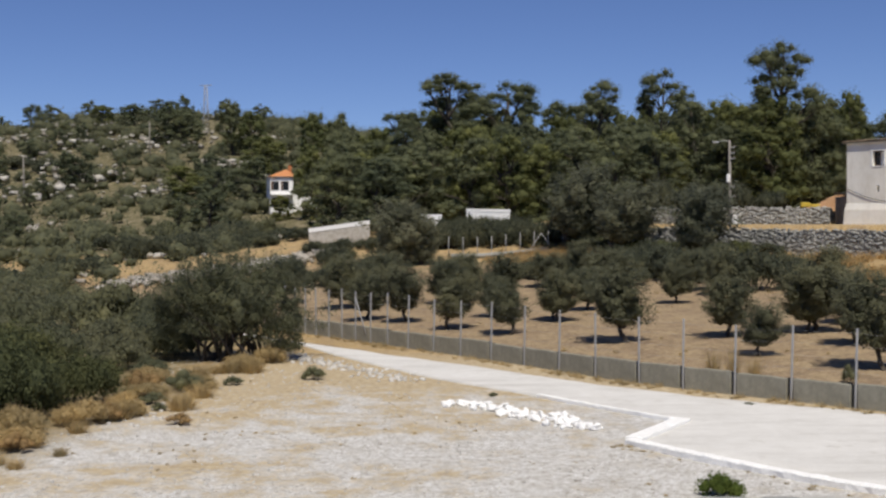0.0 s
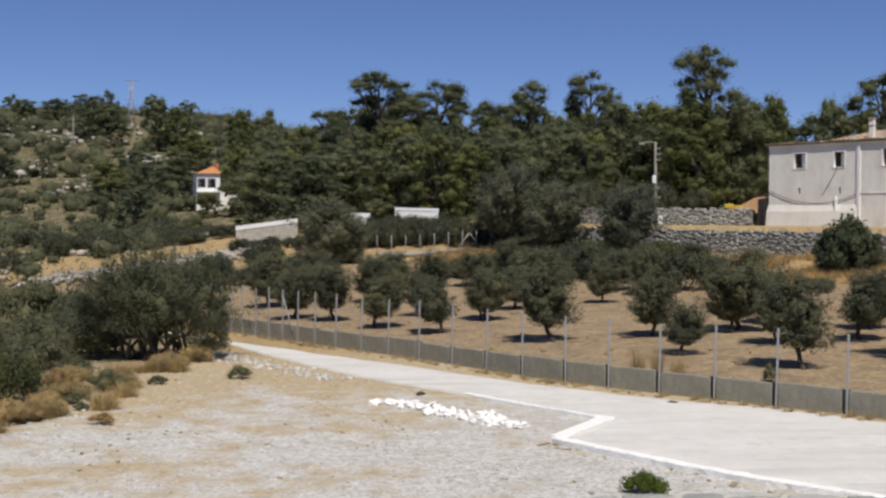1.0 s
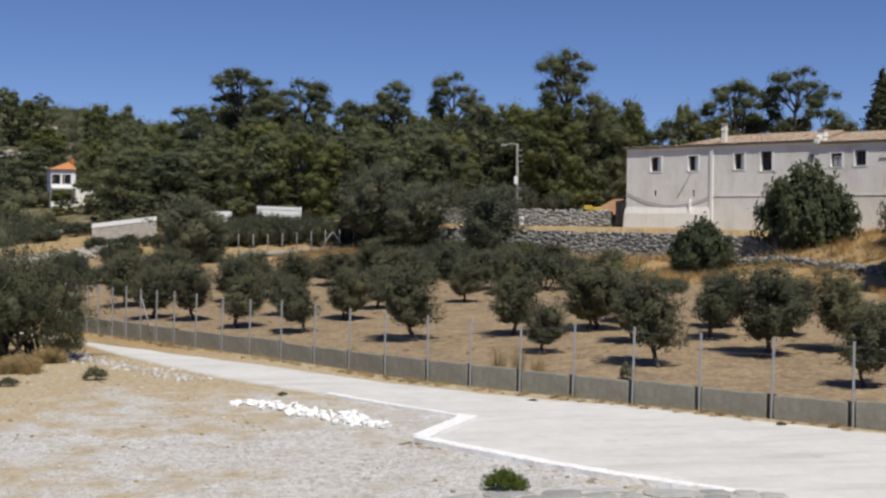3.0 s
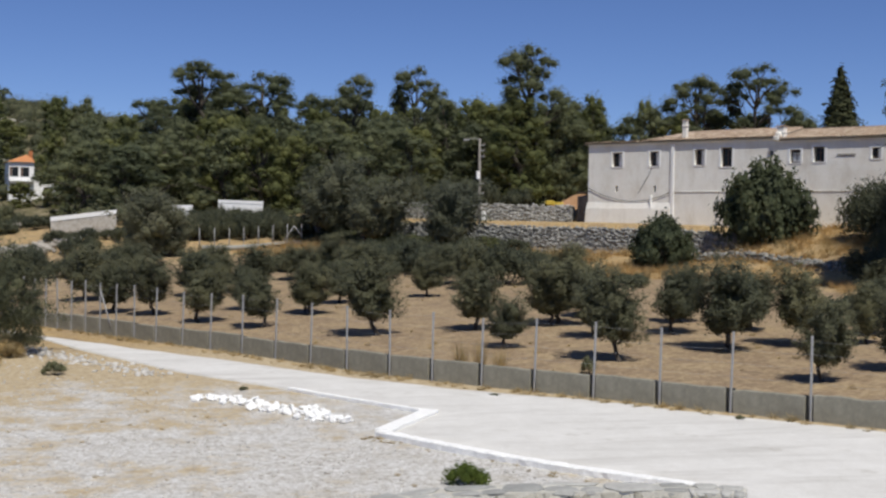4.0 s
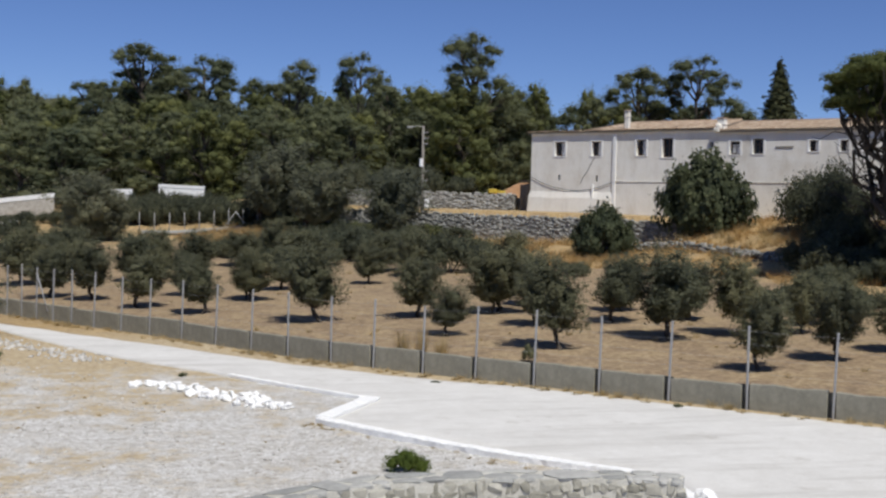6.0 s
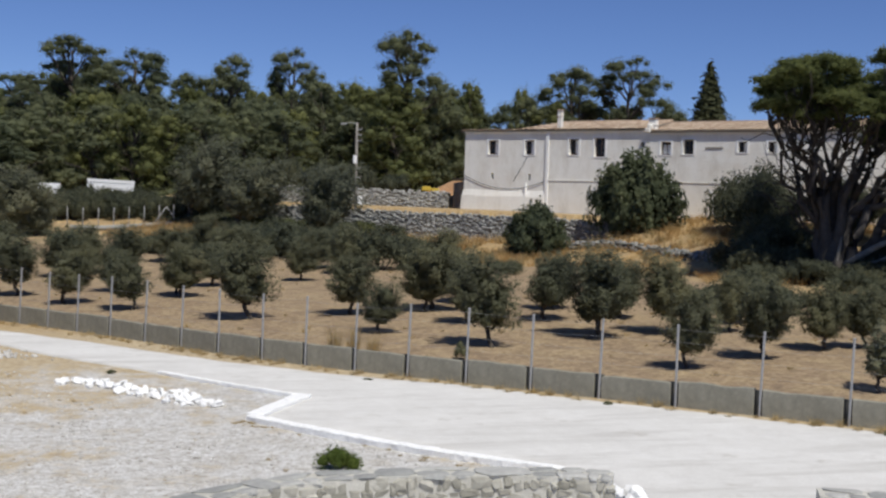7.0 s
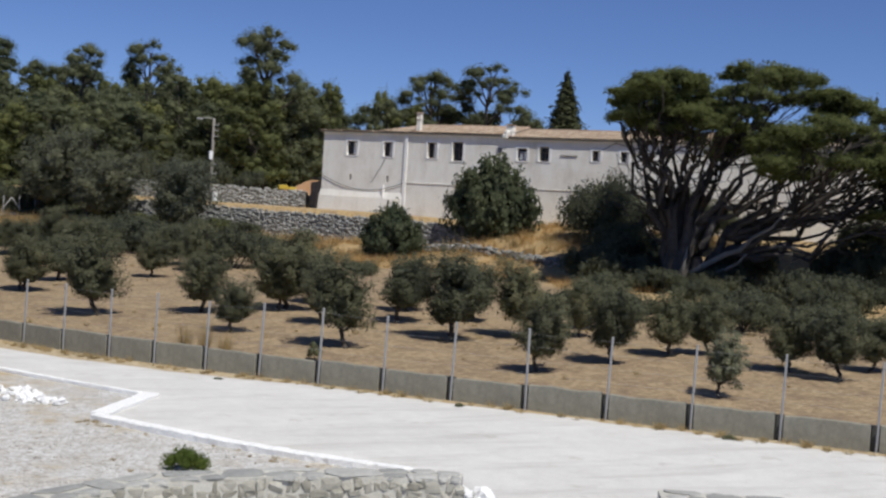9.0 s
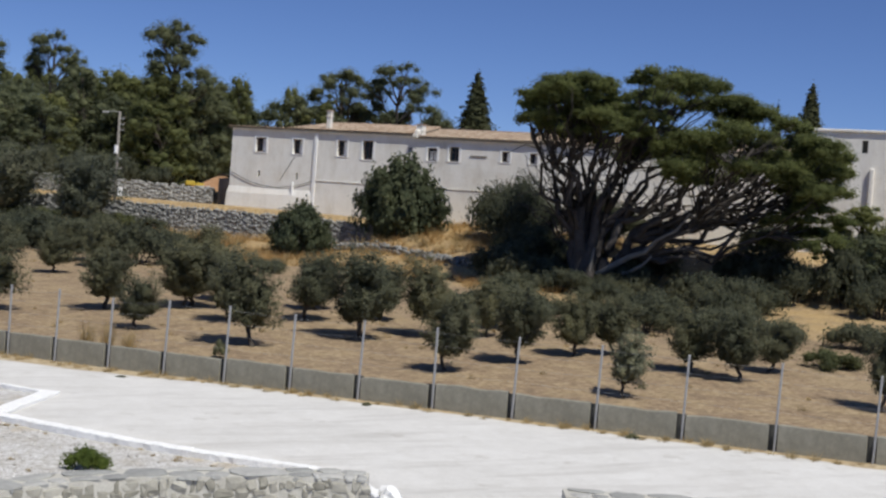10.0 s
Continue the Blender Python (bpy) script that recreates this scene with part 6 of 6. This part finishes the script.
tagged(new("roadside_rubble", scattered("roadside_rubble", roadside, pebble_mesh("rubble", GRAVEL, rng, 0.7, 1), GRAVEL, rng)), "pale rubble along the road's edge", "rubble", kind="stuff")


# ---------------------------------------------------------------- poles, sheds and far things
def utility_pole(x, y, tall, lamp, name="utility_pole", label="weathered wooden utility pole with insulators and a meter box"):
    pole = thing(name, label, "pole")
    pole.matrix_world = pose(x, y, height(x, y))
    child("mast", tubes("mast", [([(0, 0, -0.3), (-0.05, 0, tall)], [0.13, 0.085])], POLE_WOOD, 9), pole)
    if lamp:
        child("lamp_arm", tubes("lamp_arm", [([(-0.05, 0, tall - 0.1), (-0.5, -0.1, tall - 0.02), (-1.0, -0.2, tall - 0.12)], [0.035, 0.03, 0.03])], GALVANISED, 6), pole)
        part("lamp_head", box(bmesh.new(), (-1.35, -0.32, tall - 0.22), (-0.9, -0.12, tall - 0.08), bevel=0.03), GALVANISED, pole)
        part("meter_box", box(bmesh.new(), (-0.32, -0.28, tall - 3.0), (-0.08, -0.08, tall - 2.4), bevel=0.02), WHITE, pole)
        part("switch_box", box(bmesh.new(), (0.1, -0.3, tall - 6.0), (0.42, -0.05, tall - 5.3), bevel=0.02), WHITE, pole)
        for z in (0.5, 0.9, 1.3, 3.3, 4.0):
            part("bracket", box(bmesh.new(), (-0.02, -0.2, tall - z - 0.03), (0.28, -0.12, tall - z + 0.03)), GALVANISED, pole)
            child("insulator", tubes("insulator", [([(0.25, -0.16, tall - z), (0.25, -0.16, tall - z + 0.16)], [0.05, 0.035])], OLD_WOOD, 6), pole)
    return pole


utility_pole(22.2, 86.3, 8.0, True)
utility_pole(-55, 171, 7.5, False, label="bare wooden pole on the hillside")
utility_pole(-46, 210, 7.0, False, label="bare wooden pole on the hillside")


def lattice_mast(x, y, tall):
    mast = thing("lattice_mast", "thin steel lattice mast on the ridge", "mast")
    mast.matrix_world = pose(x, y, height(x, y))
    runs = []
    for sx in (-1, 1):
        for sy in (-1, 1):
            runs.append(([(0.6 * sx, 0.6 * sy, -0.5), (0.25 * sx, 0.25 * sy, tall)], [0.07, 0.05]))
    for k in range(7):
        z0, z1 = tall * k / 7, tall * (k + 1) / 7
        r0, r1 = 0.6 - 0.05 * k, 0.55 - 0.05 * k
        runs += [([(-r0, -r0, z0), (r1, -r1, z1)], [0.04, 0.04]), ([(r0, -r0, z0), (-r1, -r1, z1)], [0.04, 0.04]), ([(-r0, -r0, z0), (r0, -r0, z0)], [0.04, 0.04])]
    runs.append(([(-1.3, 0, tall), (1.3, 0, tall)], [0.06, 0.06]))
    child("frame", tubes("frame", runs, GALVANISED, 4), mast)


lattice_mast(-44, 254, 9.5)


def far_house():
    house = thing("white_house", "small white house with an orange tile roof among the pines", "house")
    house.matrix_world = pose(-15.6, 150, height(-15.6, 150) - 0.2, 0, 0, 12)
    bm = boxes(((-2.6, 0, 0), (0.2, 5, 4.6)), ((0.2, 0.8, 0), (6.4, 5, 2.4)))
    part("wall", bm, WHITE, house)
    bm = bmesh.new()
    v = [bm.verts.new(p) for p in ((-2.8, -0.3, 4.6), (0.5, -0.3, 4.6), (0.5, 5.2, 4.6), (-2.8, 5.2, 4.6), (-0.4, 2.4, 5.6))]
    for f in ((0, 1, 4), (1, 2, 4), (2, 3, 4), (3, 0, 4), (3, 2, 1, 0)):
        bm.faces.new([v[k] for k in f])
    part("roof", bm, ORANGE_TILES, house, "orange clay tiles")
    part("chimney", boxes(((-0.2, 1.6, 5.0), (0.2, 2.0, 6.0))), ORANGE_TILES, house)
    for a, z in ((-1.9, 0.9), (-0.7, 0.9), (-1.9, 2.9), (-0.7, 2.9), (2.0, 0.6), (4.0, 0.6)):
        y = -0.03 if a < 0.2 else 0.77
        win = part("window", boxes(((a - 0.35, y, z), (a + 0.35, y + 0.08, z + 1.1))), GLASS, house)
        part("shutter", boxes(((a - 0.6, y - 0.02, z), (a - 0.37, y + 0.03, z + 1.1))), BROWN_WOOD, win)
    part("balcony", boxes(((-2.6, -0.9, 2.3), (0.2, 0, 2.45))), WHITE, house)


far_house()


def low_white_wall(name, label, x0, y0, x1, y1, z0, z1, slope, mat=WHITE, base=STONE_FOOT, deep=0.5, foot=0.0):
    ob = thing(name, label, "wall")
    n = math.hypot(x1 - x0, y1 - y0)
    ob.matrix_world = pose(x0, y0, 0, 0, 0, math.degrees(math.atan2(y1 - y0, x1 - x0)))
    bm = bmesh.new()
    v = [bm.verts.new(p) for p in ((0, 0, z0), (n, 0, z0 + slope), (n, 0, z1 + slope), (0, 0, z1), (0, deep, z0), (n, deep, z0 + slope), (n, deep, z1 + slope), (0, deep, z1))]
    for f in ((0, 1, 2, 3), (4, 7, 6, 5), (3, 2, 6, 7), (0, 3, 7, 4), (1, 5, 6, 2), (0, 4, 5, 1)):
        bm.faces.new([v[k] for k in f])
    part("top", bm, mat, ob)
    if foot:
        bm = bmesh.new()
        v = [bm.verts.new(p) for p in ((0.02, 0.04, foot), (n - 0.02, 0.04, foot), (n - 0.02, 0.04, z0 + slope + 0.02), (0.02, 0.04, z0 + 0.02), (0.02, deep - 0.04, foot), (n - 0.02, deep - 0.04, foot), (n - 0.02, deep - 0.04, z0 + slope + 0.02), (0.02, deep - 0.04, z0 + 0.02))]
        for f in ((0, 1, 2, 3), (4, 7, 6, 5), (3, 2, 6, 7), (0, 3, 7, 4), (1, 5, 6, 2)):
            bm.faces.new([v[k] for k in f])
        part("foot", bm, base, ob, "bare stone foot")
    return ob


low_white_wall("white_yard_wall", "whitewashed sloping yard wall on a bare stone foot", -9.0, 99.6, -4.0, 99.9, 4.25, 4.6, 0.65, foot=1.0)
low_white_wall("white_shed_roof", "long low white shed roof between the trees", 4.1, 104.9, 7.9, 104.7, 5.97, 6.22, -0.1, deep=2.5, base=WHITE, foot=3.2)
low_white_wall("white_shed", "low white shed behind the olive tree", 0.2, 104.0, 2.0, 104.0, 5.3, 5.72, 0, deep=1.5, base=WHITE, foot=3.0)
low_white_wall("terrace_slab", "pale concrete landing beside the house", *along(71.5, -76.5), *along(71.5, -66), 4.2, 4.72, 0, mat=CONCRETE, deep=3)


def upper_fence():
    fence = tagged(new("slope_fence"), "row of thin posts on the slope above the field", "fence")
    for k in range(13):
        x = 1.2 + 1.12 * k
        y = 94.3 + 0.12 * k
        g = height(x, y)
        child("post", tubes("post", [([(x, y, g - 0.2), (x, y, g + 1.6)], [0.032, 0.032])], GALVANISED, 6), fence)
    x, y = 9.6, 95.2
    g = height(x, y)
    child("brace", tubes("brace", [([(x, y, g + 1.4), (x - 1.0, y, g)], [0.04, 0.04]), ([(x, y, g + 1.4), (x + 1.0, y, g)], [0.04, 0.04])], GALVANISED, 6), fence)
    child("kerb", tubes("kerb", [([(x, 94.0 + 0.107 * x, height(x, 94.0 + 0.107 * x) + 0.1) for x in (2.5, 5, 7.5, 10, 12.5, 15)], [0.22] * 6)], LIMESTONE, 6), fence, "low stone edge")


upper_fence()


def earth_mound():
    rng = np.random.default_rng(400)
    bm = bmesh.new()
    bmesh.ops.create_icosphere(bm, subdivisions=4, radius=1)
    for v in bm.verts:
        v.co = Vector((v.co.x * 3.6, v.co.y * 2.0, v.co.z * 2.3)) * (1 + 0.15 * noise.noise(v.co * 2))
    me = bpy.data.meshes.new("earth_mound")
    bm.to_mesh(me)
    bm.free()
    me.materials.append(EARTH)
    ob = tagged(new("earth_mound", me), "bank of bare reddish earth beside the house", "mound")
    ob.matrix_world = pose(33.5, 95.5, 4.6)


earth_mound()


def yellow_dumper():
    ob = thing("yellow_dumper", "small yellow site dumper on the terrace", "vehicle")
    ob.matrix_world = pose(30.2, 93.6, height(30.2, 93.6), 0, 0, -15) @ Matrix.Diagonal((0.8, 0.8, 0.62, 1))
    bm = bmesh.new()
    box(bm, (-0.8, -0.5, 0.6), (0.1, 0.5, 1.2), bevel=0.08)
    part("skip", bm, YELLOW, ob)
    part("body", box(bmesh.new(), (0.1, -0.4, 0.45), (1.0, 0.4, 1.0), bevel=0.08), YELLOW, ob)
    part("seat", box(bmesh.new(), (0.45, -0.2, 1.0), (0.85, 0.2, 1.15), bevel=0.04), BLACK, ob)
    for x in (-0.5, 0.75):
        for y in (-0.5, 0.5):
            child("wheel", tubes("wheel", [([(x, y - 0.1, 0.3), (x, y + 0.1, 0.3)], [0.3, 0.3])], BLACK, 12), ob)


yellow_dumper()


def lean_to():
    ob = thing("lean_to", "dark board lean-to against the end of the house", "shed")
    ob.matrix_world = HOUSE
    part("board_wall", boxes(*[((-1.7 + 0.28 * k, -1.2 - 0.02 * (k % 2), 4.4), (-1.44 + 0.28 * k, -1.12 - 0.02 * (k % 2), 6.7 + 0.04 * k)) for k in range(6)]), OLD_WOOD, ob)
    part("roof", boxes(((-1.75, -3.0, 6.95), (0.0, -1.05, 7.03))), OLD_WOOD, ob)


lean_to()
